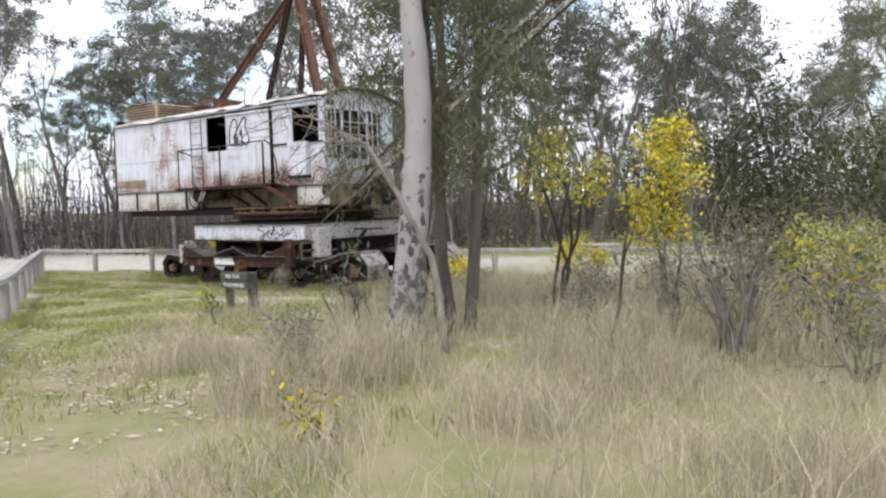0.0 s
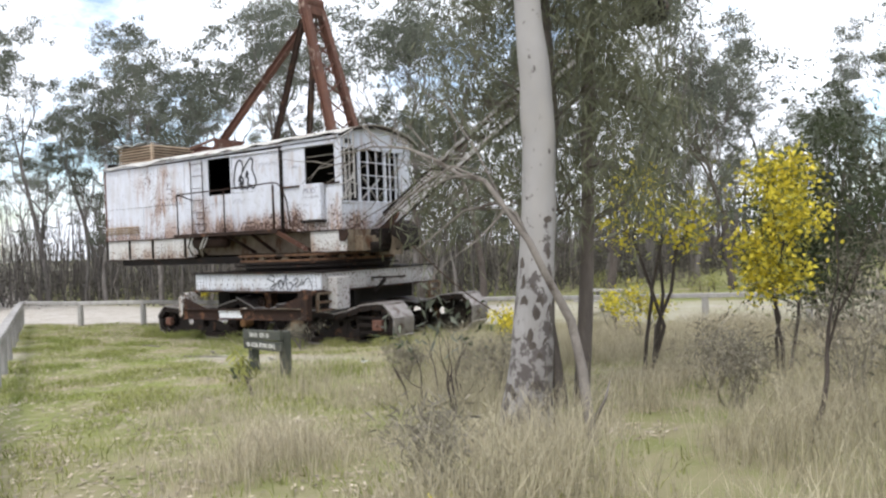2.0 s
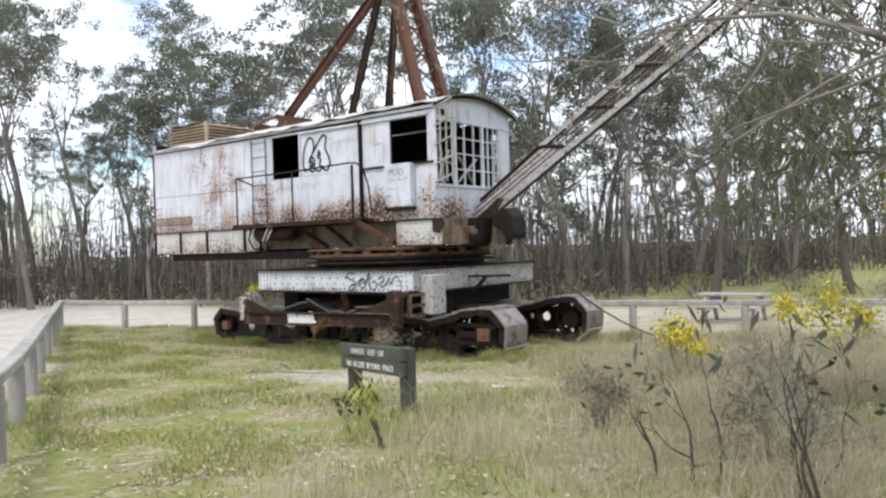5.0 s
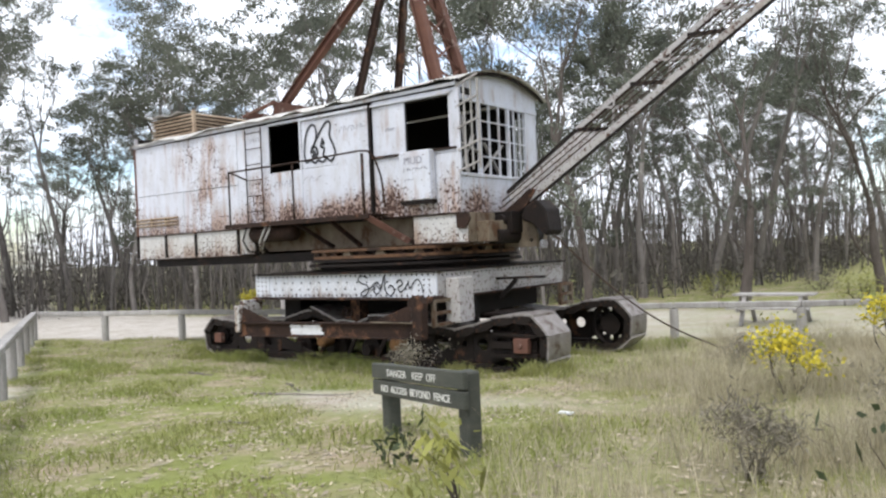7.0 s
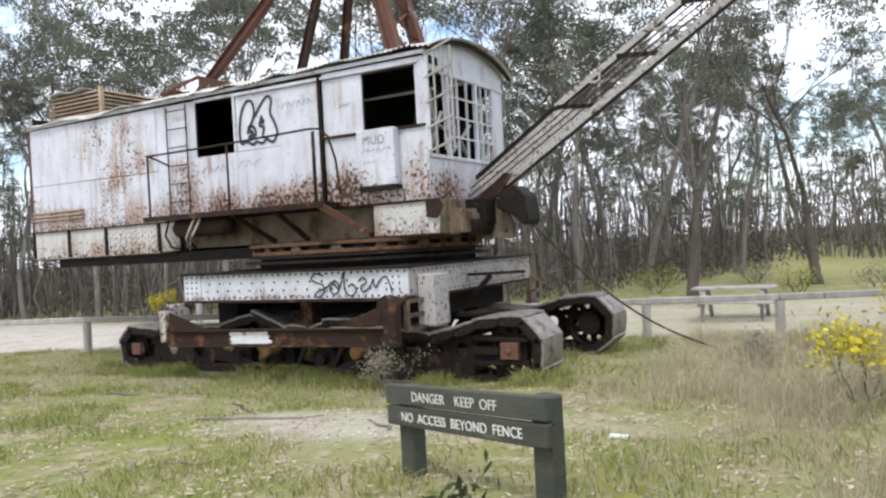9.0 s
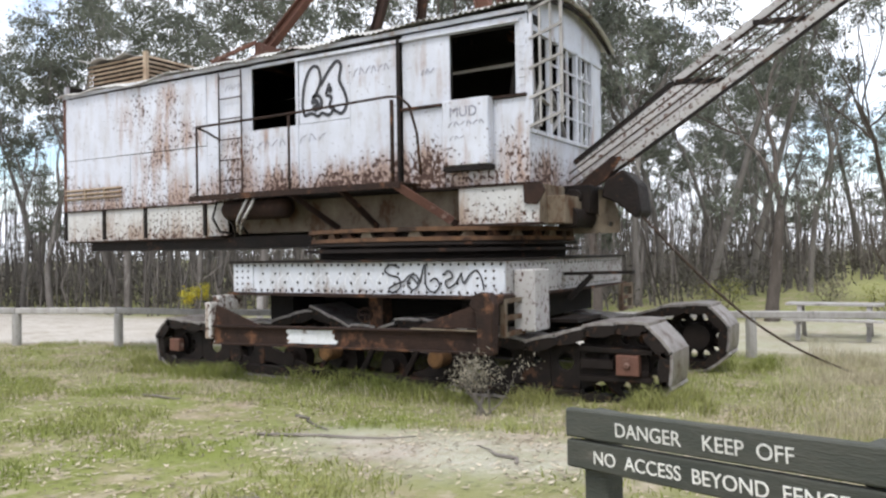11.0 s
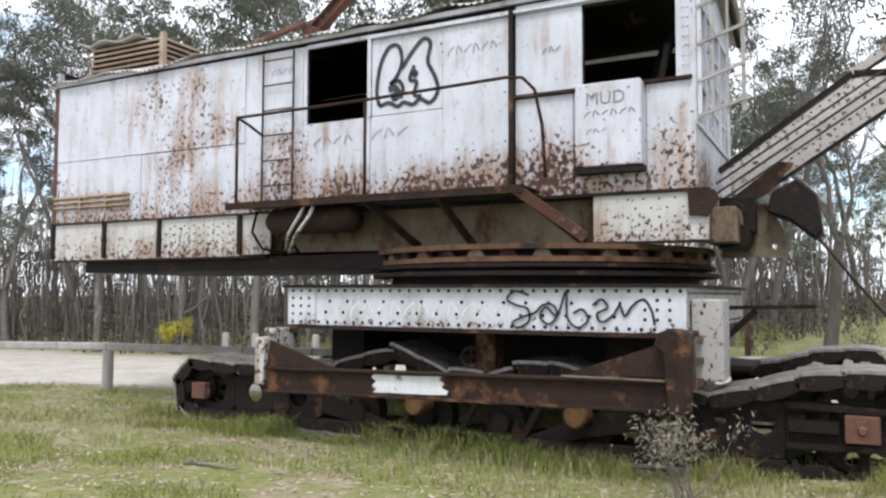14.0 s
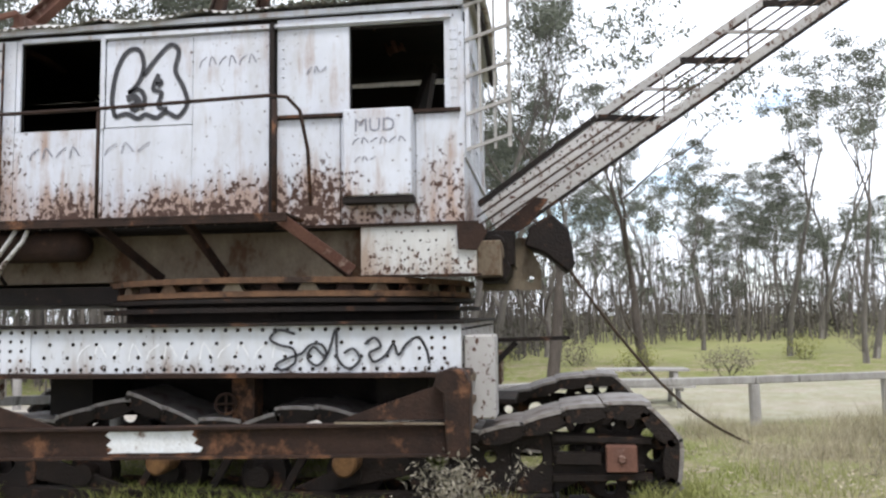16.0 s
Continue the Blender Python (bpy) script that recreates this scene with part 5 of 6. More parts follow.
def leaf_quads(centres, length, width, droop, r):
    """Diamond leaves at the centres: droop 0 lies anywhere, 1 hangs straight down."""
    n = len(centres)
    d = r.normal(size=(n, 3))
    d /= np.linalg.norm(d, axis=1)[:, None]
    d = d * (1 - droop) + np.array([0, 0, -1.0]) * droop
    d /= np.linalg.norm(d, axis=1)[:, None]
    s = np.cross(d, r.normal(size=(n, 3)))
    s /= np.linalg.norm(s, axis=1)[:, None] + 1e-9
    L = length * r.uniform(0.6, 1.3, (n, 1)) / 2
    W = width * r.uniform(0.7, 1.3, (n, 1)) / 2
    c = np.asarray(centres)
    return np.stack([c - d * L, c + s * W - d * L * 0.1, c + d * L, c - s * W - d * L * 0.1], axis=1).reshape(-1, 3)


def grow(g, start, heading, length, radius, depth, r, tips, spread=0.6, bend=0.25, rise=0.25, seg=6, kids=(2, 4)):
    """A limb that tapers and bends, with limbs of its own; tips collects where leaves sit."""
    p, d = Vector(start), Vector(heading).normalized()
    n = max(3, int(4 + depth))
    pts, rads = [p.copy()], [radius]
    for i in range(n):
        d = (d + Vector(r.normal(size=3)) * bend * 0.5 + Vector((0, 0, rise * 0.15))).normalized()
        p = p + d * length / n
        pts.append(p.copy())
        rads.append(radius * (1 - 0.55 * (i + 1) / n))
    g.tube(pts, rads, seg if depth > 1 else max(3, seg - 2), cap=False)
    if depth <= 0:
        tips.append((pts[-1], length))
        tips.append((pts[-2], length))
        return
    for k in range(int(r.integers(kids[0], kids[1] + 1))):
        at = r.uniform(0.45, 1.0) if k else 1.0
        i = min(n, max(1, round(at * n)))
        h = (d + Vector(r.normal(size=3)) * spread).normalized()
        h.z = max(h.z, -0.1) + rise * 0.3
        grow(g, pts[i], h, length * r.uniform(0.55, 0.8), rads[i] * 0.75, depth - 1, r, tips, spread, bend, rise, seg, kids)


def clump_points(tips, per, size, r, flat=0.7):
    out = []
    for p, l in tips:
        c = np.array(p) + r.normal(size=(per, 3)) * size * np.array([1, 1, flat])
        out.append(c)
    return np.concatenate(out)


def gum(name, height, seed, bare_share, radius, leaf, per, label, lean=0.06, clump=0.55, bark=None, mat=None, depth=3):
    r = np.random.default_rng(seed)
    t = thing(name, label, "tree")
    g, tips = Geo(), []
    h = height * bare_share
    d = Vector((r.normal() * lean, r.normal() * lean, 1))
    pts, rads, p = [Vector((0, 0, -0.3))], [radius * 1.25], Vector((0, 0, 0))
    for i in range(8):
        pts.append(p.copy())
        rads.append(radius * (1 - 0.45 * i / 7) * (1.15 if i == 0 else 1))
        d = (d + Vector((r.normal() * 0.06, r.normal() * 0.06, 0))).normalized()
        p = p + d * h / 7
    g.tube(pts, rads, 9, cap=False)
    top = pts[-1]
    for k in range(int(r.integers(2, 4))):
        a = r.uniform(0, 6.28)
        grow(g, top, d + Vector((math.cos(a), math.sin(a), 0.3)) * 0.42, (height - h) * 0.5, rads[-1] * 0.8, depth, r, tips, 0.5, 0.22, 0.5)
    for k in range(int(r.integers(1, 4))):
        i = int(r.integers(3, 8))
        a = r.uniform(0, 6.28)
        grow(g, pts[i], Vector((math.cos(a), math.sin(a), 0.8)), (height - h) * 0.32, rads[i] * 0.35, 2, r, tips, 0.5, 0.3, 0.3, 5)
    part("trunk", g, bark or BARK_FAR, t, normals=False, smooth=True)
    pick = [tips[i][0] for i in range(0, len(tips), 2) if r.random() < 0.97]
    c = []
    for p in pick:
        s = clump * r.uniform(0.75, 1.5)
        k = int(per * 3.2 * (s / clump) ** 1.6)
        v = r.normal(size=(k, 3))
        v *= (r.uniform(0.25, 1.0, k) ** 0.5 / np.linalg.norm(v, axis=1))[:, None] * s
        v[:, 2] = v[:, 2] * 0.55 + 0.12 * s
        c.append(np.array(p) + v + r.normal(size=(k, 3)) * s * 0.16)
    c = np.concatenate(c)
    crown = new("crown", quick_mesh("crown", leaf_quads(c, leaf, leaf * 0.36, 0.45, r), 4, mat or GUM_LEAF))
    crown.parent = t
    return t


FAR_LABEL = "tall grey-green gum tree with a pale bare trunk in the wood"
kinds = [gum("gum_tree", 13.5, 11, 0.50, 0.16, 0.185, 17, FAR_LABEL, clump=0.40), gum("gum_tree", 11.0, 12, 0.42, 0.13, 0.185, 17, FAR_LABEL, 0.1, clump=0.36),
         gum("gum_tree", 15.0, 13, 0.55, 0.18, 0.185, 17, FAR_LABEL, 0.05, clump=0.42), gum("gum_tree", 9.0, 14, 0.36, 0.10, 0.17, 17, FAR_LABEL, 0.14, clump=0.34),
         gum("gum_tree", 12.5, 15, 0.46, 0.14, 0.185, 17, FAR_LABEL, 0.12, clump=0.40)]
DARK_LABEL = "forked dark-barked gum tree standing before the wood"
dark_gums = [gum("gum_tree", 9.5, 16, 0.30, 0.17, 0.17, 8, DARK_LABEL, 0.10, 0.32, BARK_ROUGH), gum("gum_tree", 11.0, 17, 0.45, 0.13, 0.17, 8, DARK_LABEL, 0.10, 0.32, BARK_ROUGH)]
for t_, (x, y) in zip(dark_gums, ((0.85, 12.4), (-2.9, 10.3))):
    t_.location = (x, y, ground_z(x, y))
copy_thing(dark_gums[0], pose(3.6, 17.5, ground_z(3.6, 17.5), 0, 0, 130))
copy_thing(dark_gums[1], pose(-7.5, 13.0, ground_z(-7.5, 13), 0, 0, 60))
for t_ in kinds:
    tagged(t_, group="gum trees of the wood")


def wooded(x, y):
    """Where the wood stands: behind the lane, beyond the car park and beyond the meadow."""
    w = 2.0 * noise.noise(Vector((x * 0.12, y * 0.12, 2)))
    if x < -22 + w and y > -9:
        return True
    if x < 1.5:
        return y > far_line(x) + 9.5 + w + 9 * ease(-5, 1.5, x)
    return y > 31 + w if x < 20 else y > 20 + w


spots = []
tries = 0
while len(spots) < 215 and tries < 16000:
    tries += 1
    near = len(spots) < 105
    if near:
        x, y = rng.uniform(-38, 26), rng.uniform(-8, 40)
    else:
        x, y = rng.uniform(-75, 45), rng.uniform(-8, 70)
    if not wooded(x, y) or (near and (wooded(x + 7, y - 5) and wooded(x, y - 7) and wooded(x + 9, y))):
        continue
    if any((x - a) ** 2 + (y - b) ** 2 < (4.2 if near else 9.0) for a, b, _ in spots):
        continue
    spots.append((x, y, near))
# single trees that stand out before the wood
spots += [(10.2, 18.2, True), (11.2, 20.0, True), (9.0, 21.5, True), (6.8, 25, True), (-6.5, 12.8, True), (12.5, 21.0, True)]
used = set()
for i, (x, y, near) in enumerate(spots):
    k = int(rng.integers(0, len(kinds)))
    s = (rng.uniform(0.70, 1.06) if near else rng.uniform(0.8, 1.1)) * (0.85 if x > 0 else 1.0)
    m = Matrix.Translation((x, y, ground_z(x, y))) @ Matrix.Rotation(rng.uniform(0, 6.28), 4, "Z") @ Matrix.Diagonal((s, s, s * rng.uniform(0.9, 1.15), 1))
    if k not in used:
        used.add(k)
        kinds[k].matrix_basis = m
    else:
        copy_thing(kinds[k], m)

# thin stems of the regrowth, too many to count
g = Geo()
n_stem = 0
while n_stem < 3400:
    x, y = rng.uniform(-48, 22), rng.uniform(-6, 44)
    if not wooded(x + 1.0, y - 1.0 + 2.0):
        continue
    if wooded(x + 16, y - 12) and wooded(x, y - 14):
        continue
    n_stem += 1
    z = ground_z(x, y)
    h = rng.uniform(1.5, 6.5)
    r0 = rng.uniform(0.012, 0.045)
    lx, ly = rng.normal(0, 0.10, 2)
    bx, by = rng.normal(0, 0.12, 2)
    g.tube([(x, y, z - 0.1), (x + lx * h * 0.4 + bx, y + ly * h * 0.4 + by, z + h * 0.4), (x + lx * h * 0.7, y + ly * h * 0.7, z + h * 0.72), (x + lx * h + bx, y + ly * h, z + h)], [r0, r0 * 0.8, r0 * 0.55, r0 * 0.2], 3, cap=False)
solid("sapling_thicket", g, STEM, "dense thicket of thin grey saplings at the wood's edge", "thicket", "stuff", normals=False)

# low scrub at the foot of the wood
c = []
for i in range(6200):
    x, y = rng.uniform(-60, 30), rng.uniform(-8, 62)
    if wooded(x, y):
        tall = i % 3 == 0 and wooded(x + 4, y - 4)
        s = rng.uniform(1.1, 3.0) if tall else rng.uniform(0.35, 1.1)
        c.append(np.array([x, y, ground_z(x, y) + s * 0.9]) + rng.normal(size=(44 if tall else 26, 3)) * np.array([min(s, 1.1), min(s, 1.1), s * 0.9]) * 0.6)
new_scrub = new("forest_scrub", quick_mesh("forest_scrub", leaf_quads(np.concatenate(c), 0.30, 0.055, 0.3, rng), 4, SCRUB))
tagged(new_scrub, "low grey-brown scrub under the gum trees", "scrub", kind="stuff")


def bush(name, at, size, height, n, leaf, mat, label, seed, stems=7, stem_mat=None, droop=0.0, flowers=0, flower_mat=None, low=0.35, width=0.3):
    """Several crooked stems with a loose, uneven head of leaves, and blossom where it flowers."""
    r = np.random.default_rng(seed)
    b = thing(name, label, "shrub", (at[0], at[1], ground_z(*at)))
    g, tips = Geo(), []
    for k in range(stems):
        a = r.uniform(0, 6.28)
        lean = size / height * r.uniform(0.2, 0.9)
        grow(g, (r.normal() * 0.04, r.normal() * 0.04, -0.05), Vector((math.cos(a) * lean, math.sin(a) * lean, 1)), height * r.uniform(0.34, 0.46), 0.008 + height * 0.005, 2, r, tips, 0.42, 0.3, 0.3, 5, (1, 3))
    part("branchwork", g, stem_mat or TWIG, b, normals=False, smooth=True)
    tips = [(p, l) for p, l in tips if p.z > height * low] or tips
    per = max(1, n // len(tips))
    if n:
        pts = clump_points(tips, per, size * 0.17, r, 0.9)
        cr = new("foliage", quick_mesh("foliage", leaf_quads(pts, leaf, leaf * width, droop, r), 4, mat))
        cr.parent = b
    if flowers:
        pick = [tips[i] for i in r.choice(len(tips), max(3, len(tips) * 2 // 3), replace=False)]
        pts = clump_points(pick, max(1, flowers // len(pick)), size * 0.10, r, 0.8)
        fl = new("blossom", quick_mesh("blossom", leaf_quads(pts, 0.05, 0.045, 0.0, r), 4, flower_mat or BLOSSOM))
        fl.parent = b
        fl["label"] = "bright yellow wattle blossom"
    return b


def oak(at, height, radius, n, label, seed, trunks=2, clear=9.0):
    """A she-oak: dark upright stems with long drooping needles."""
    r = np.random.default_rng(seed)
    b = thing("she_oak", label, "tree", (at[0], at[1], ground_z(*at)))
    g, tips = Geo(), []
    for k in range(trunks):
        a = r.uniform(0, 6.28)
        pts, rads = [], []
        x, y = 0.12 * k, 0.1 * k
        for i in range(9):
            s = i / 8
            pts.append(Vector((x, y, -0.1 + s * height)))
            rads.append(0.075 * (1 - 0.85 * s))
            x += math.cos(a) * 0.05 + r.normal() * 0.04
            y += math.sin(a) * 0.05 + r.normal() * 0.04
        g.tube(pts, rads, 7, cap=False)
        for j in range(22):
            i = int(r.integers(2, 9))
            a2 = r.uniform(0, 6.28)
            grow(g, pts[i], Vector((math.cos(a2), math.sin(a2), 0.5)), radius * r.uniform(0.5, 0.95) * (1.15 - 0.6 * i / 9), 0.014, 1, r, tips, 0.5, 0.3, 0.0, 4, (2, 3))
    part("trunk", g, BARK_ROUGH, b, normals=False, smooth=True)
    pts = clump_points(tips, max(1, n // len(tips)), 0.2, r, 1.2)
    pts = pts[pts[:, 1] > -clear]
    cr = new("needles", quick_mesh("needles", leaf_quads(pts, 0.22, 0.012, 0.5, r), 4, OAK_LEAF))
    cr.parent = b
    return b


# ---- the pale gum beside the path ----
gum_near = thing("gum_tree", "pale smooth-barked gum tree with dark flaking bark at its foot", "tree", (8.53, -7.6, ground_z(8.53, -7.6)))
g = Geo()
line = [(0.0, 0.0, -0.3), (0.0, 0, 0.0), (0.02, 0.04, 0.35), (0.04, 0.09, 0.8), (0.055, 0.14, 1.25), (0.065, 0.19, 1.7), (0.07, 0.22, 2.15), (0.06, 0.22, 2.5), (0.03, 0.22, 2.95), (-0.02, 0.25, 3.6), (-0.05, 0.3, 4.6), (0.0, 0.4, 6.0), (0.1, 0.6, 8.0)]
rad = [0.25, 0.215, 0.165, 0.142, 0.132, 0.126, 0.122, 0.120, 0.106, 0.09, 0.09, 0.08, 0.06]
steps = np.linspace(0, len(line) - 1, 97)
at_ = np.arange(len(line))
line = [tuple(np.interp(u, at_, [p[k] for p in line]) for k in range(3)) for u in steps]
rad = [float(np.interp(u, at_, rad)) for u in steps]
g.tube(line, rad, 24, cap=True)
for i, v in enumerate(g.v):
    q = noise.noise(Vector((v[0] * 5, v[1] * 5, v[2] * 3))) * 0.014 + noise.noise(Vector((v[0] * 8, v[1] * 8, v[2] * 2.5))) * 0.010
    c_ = Vector(line[min(len(line) - 1, i // 24)])
    d_ = Vector(v) - c_
    g.v[i] = tuple(c_ + d_ * (1 + q / max(0.05, d_.length)))
part("trunk", g, GUM_BARK, gum_near, normals=False, smooth=True)
r_ = np.random.default_rng(5)
g = Geo()
for i in range(60):
    z = abs(r_.normal(0, 0.9))
    if z > 2.3:
        continue
    a = r_.uniform(0, 6.28)
    j = 1
    while j < len(line) - 2 and line[j + 1][2] < z:
        j += 1
    u = (z - line[j][2]) / (line[j + 1][2] - line[j][2])
    c0 = Vector(line[j]).lerp(Vector(line[j + 1]), u)
    rr = rad[j] + (rad[j + 1] - rad[j]) * u + 0.006
    h, w = r_.uniform(0.02, 0.09), r_.uniform(0.10, 0.30)
    P = []
    for dz, da in ((-h, -w * 0.4), (-h * 0.7, w * 0.6), (h * 0.2, w), (h, w * 0.3), (h * 0.7, -w * 0.5), (-h * 0.1, -w)):
        P.append(c0 + Vector((math.cos(a + da) * rr, math.sin(a + da) * rr, dz)))
    g.add(P, [tuple(range(6))])
fl = part("loose_bark", g, BARK_ROUGH, gum_near, "dark flaking bark", normals=False)
tagged(fl, kind="stuff")
fl.modifiers.new("thick", "SOLIDIFY").thickness = 0.008
g, tips = Geo(), []
r_ = np.random.default_rng(21)
for z, a in ((5.4, 0.4), (6.2, 2.5), (7.0, 4.4), (8.0, 1.2)):
    grow(g, (0.0, 0.4, z), Vector((math.cos(a), math.sin(a), 0.8)), 2.2, 0.04, 2, r_, tips, 0.5, 0.25, 0.3, 6)
part("limbs", g, BARK_FAR, gum_near, normals=False, smooth=True)
cr = new("crown", quick_mesh("crown", leaf_quads(clump_points(tips, 16, 0.35, r_), 0.16, 0.03, 0.5, r_), 4, GUM_LEAF))
cr.parent = gum_near

# dead branch that leans on it
FOOT = Vector((9.14, -7.8, ground_z(9.14, -7.8)))
dead = thing("fallen_branch", "bleached dead branch leaning against the pale gum tree", "branch", FOOT)


def rel(p):
    return Vector(p) - FOOT


main = [(9.15, -7.80, 0.66), (9.11, -7.78, 0.85), (9.06, -7.76, 1.2), (8.99, -7.76, 1.52), (8.88, -7.9, 1.85), (8.80, -7.95, 2.06), (8.62, -7.94, 2.29), (8.45, -7.93, 2.50), (8.22, -7.9, 2.56), (8.03, -7.9, 2.68), (7.75, -7.9, 2.80), (7.43, -7.9, 2.84), (7.1, -7.9, 2.80)]
part("main_stem", Geo().tube([rel(p) for p in main], [0.038, 0.036, 0.034, 0.032, 0.027, 0.025, 0.021, 0.018, 0.015, 0.013, 0.010, 0.007, 0.003], 9), DEAD, dead, normals=False, smooth=True)
for pts, r0 in (([(8.80, -7.95, 2.06), (8.70, -7.95, 2.26), (8.55, -7.93, 2.34), (8.25, -7.9, 2.30), (7.95, -7.88, 2.12), (7.7, -7.85, 1.98)], 0.020),
                ([(8.45, -7.93, 2.50), (8.2, -7.95, 2.62), (7.9, -7.9, 2.52), (7.55, -7.8, 2.36), (7.2, -7.7, 2.2)], 0.015),
                ([(8.22, -7.9, 2.56), (7.95, -7.95, 2.48), (7.6, -7.9, 2.40), (7.15, -7.8, 2.26)], 0.013),
                ([(8.03, -7.9, 2.68), (7.8, -7.9, 2.95), (7.5, -7.9, 3.1)], 0.011),
                ([(8.62, -7.94, 2.29), (8.3, -7.8, 2.75), (8.0, -7.7, 3.1), (7.6, -7.6, 3.35)], 0.014),
                ([(8.62, -7.94, 2.29), (8.5, -8.1, 2.1), (8.3, -8.2, 1.95), (8.1, -8.3, 1.75)], 0.010),
                ([(9.12, -7.78, 0.82), (9.2, -7.72, 1.0), (9.22, -7.68, 1.12)], 0.02)):
    part("side_branch", Geo().tube([rel(p) for p in pts], [r0 * 0.72 * (1 - 0.7 * i / (len(pts) - 1)) for i in range(len(pts))], 6), DEAD, dead, normals=False, smooth=True)
r_ = np.random.default_rng(31)
for i in range(34):
    b = Vector(main[int(r_.integers(6, 13))]) + Vector(r_.normal(size=3) * 0.05)
    twig = []
    d = Vector((-1, 0.15, -0.12)) + Vector(r_.normal(size=3)) * 0.6
    for j in range(4):
        twig.append(rel(b))
        b = b + d.normalized() * r_.uniform(0.1, 0.28)
        d = d + Vector(r_.normal(size=3)) * 0.4
    part("twig", Geo().tube(twig, [0.005, 0.004, 0.003, 0.0015], 4, cap=False), DEAD, dead, normals=False)

# ---- trees and shrubs before the machine ----


def crowned(name, at, centre, radii, clumps, n, leaf, mat, label, seed, flowers=0, stems=6):
    """Crooked stems that fan out into a head of clumps of its own height and width."""
    r = np.random.default_rng(seed)
    b = thing(name, label, "shrub", (at[0], at[1], ground_z(*at)))
    g, c0, rr = Geo(), Vector(centre), Vector(radii)
    heads = []
    for k in range(clumps):
        v = Vector(r.normal(size=3)).normalized() * r.uniform(0.35, 1.0) ** 0.5
        heads.append(c0 + Vector((v.x * rr.x, v.y * rr.y, v.z * rr.z)))
    forks = []
    for k in range(stems):
        a = 6.28 * k / stems + r.uniform(0, 0.8)
        f = Vector((c0.x + math.cos(a) * rr.x * 0.45, c0.y + math.sin(a) * rr.y * 0.45, max(0.15, c0.z - rr.z * r.uniform(0.5, 0.8))))
        base = Vector((math.cos(a) * 0.05, math.sin(a) * 0.05, -0.08))
        thick = 0.010 + 0.009 * c0.z
        mid = [base.lerp(f, u) + Vector(r.normal(size=3)) * 0.10 * f.length * u * (1 - u) * 2 for u in (0.3, 0.6)]
        g.tube([base, *mid, f], [thick, thick * 0.85, thick * 0.75, thick * 0.6], 6, cap=False)
        forks.append(f)
    for h in heads:
        f = min(forks, key=lambda q: (q - h).length + r.uniform(0, 0.2))
        m = f.lerp(h, 0.5) + Vector(r.normal(size=3)) * 0.14 * (h - f).length
        g.tube([f, m, h], [0.011, 0.008, 0.003], 4, cap=False)
    part("branchwork", g, TWIG, b, normals=False, smooth=True)
    size = (rr.x + rr.y + rr.z) / 3 * 0.30
    tips = [(h, 0) for h in heads]
    cr = new("foliage", quick_mesh("foliage", leaf_quads(clump_points(tips, max(1, n // clumps), size, r, 0.9), leaf, leaf * 0.28, 0.2, r), 4, mat))
    cr.parent = b
    if flowers:
        fl = new("blossom", quick_mesh("blossom", leaf_quads(clump_points(tips, max(1, flowers // clumps), size * 0.72, r, 0.9), 0.06, 0.05, 0.0, r), 4, BLOSSOM))
        fl.parent = b
        fl["label"] = "bright yellow wattle blossom"
    return b



oak((8.14, -6.56), 6.8, 0.95, 25000, "dark she-oak with drooping needles behind the pale gum", 41, 3, 0.75)
oak((11.2, 3.5), 5.0, 1.8, 12000, "spreading dark she-oak in the scrub", 43, 3)
oak((12.6, -0.5), 4.2, 1.6, 10000, "low dark she-oak among wattles", 44, 3)
crowned("dark_shrub", (9.0, 3.0), (0.0, 0.0, 2.2), (0.95, 0.95, 1.9), 46, 11000, 0.13, BUSH_LEAF, "dense deep green shrub beyond the wattles", 51)
crowned("dark_shrub", (11.8, 8.5), (0.0, 0.0, 2.6), (1.5, 1.5, 2.2), 46, 9000, 0.16, BUSH_LEAF, "tall deep green shrub at the wood's edge", 52)
crowned("wattle", (8.08, -3.85), (0.12, 0.0, 1.85), (0.55, 0.5, 0.5), 13, 900, 0.09, WATTLE_LEAF, "crooked dark-stemmed wattle with sparse yellow blossom", 53, 800, 4)
crowned("wattle", (9.5, -3.63), (0.0, 0.0, 1.5), (0.40, 0.40, 0.78), 18, 1700, 0.09, WATTLE_LEAF, "wattle bush in full yellow blossom", 54, 2900, 4)
crowned("wattle", (11.86, -6.54), (0.0, 0.0, 0.5), (0.42, 0.42, 0.42), 16, 1500, 0.08, WATTLE_LEAF, "low olive wattle bush with a few yellow flowers", 55, 130, 7)
bush("grey_shrub", (11.44, -7.42), 0.75, 1.75, 60, 0.06, HEATH, "leafless grey shrub of many fine crooked branches", 61, 13, DEAD, low=0.3)
bush("wattle", (12.3, -2.6), 1.4, 2.6, 2600, 0.11, BUSH_LEAF, "leafy dark green wattle bush", 56, 8, low=0.2)
bush("wattle", (6.4, 0.4), 0.9, 1.1, 500, 0.08, WATTLE_LEAF, "small wattle seedling with yellow blossom", 57, 5, flowers=700)
bush("wattle", (5.1, -1.8), 0.75, 0.85, 240, 0.07, WATTLE_LEAF, "low straggling wattle with yellow blossom in the grass", 58, 6, flowers=520, low=0.2)
bush("wattle", (5.6, 1.2), 0.6, 1.3, 220, 0.07, WATTLE_LEAF, "upright thin wattle with yellow tips", 59, 3, flowers=260, low=0.4)
bush("wattle", (-15.2, 8.5), 0.7, 1.15, 500, 0.10, WATTLE_LEAF, "round yellow-green wattle at the wood's edge", 60, 6, flowers=1300, low=0.3)
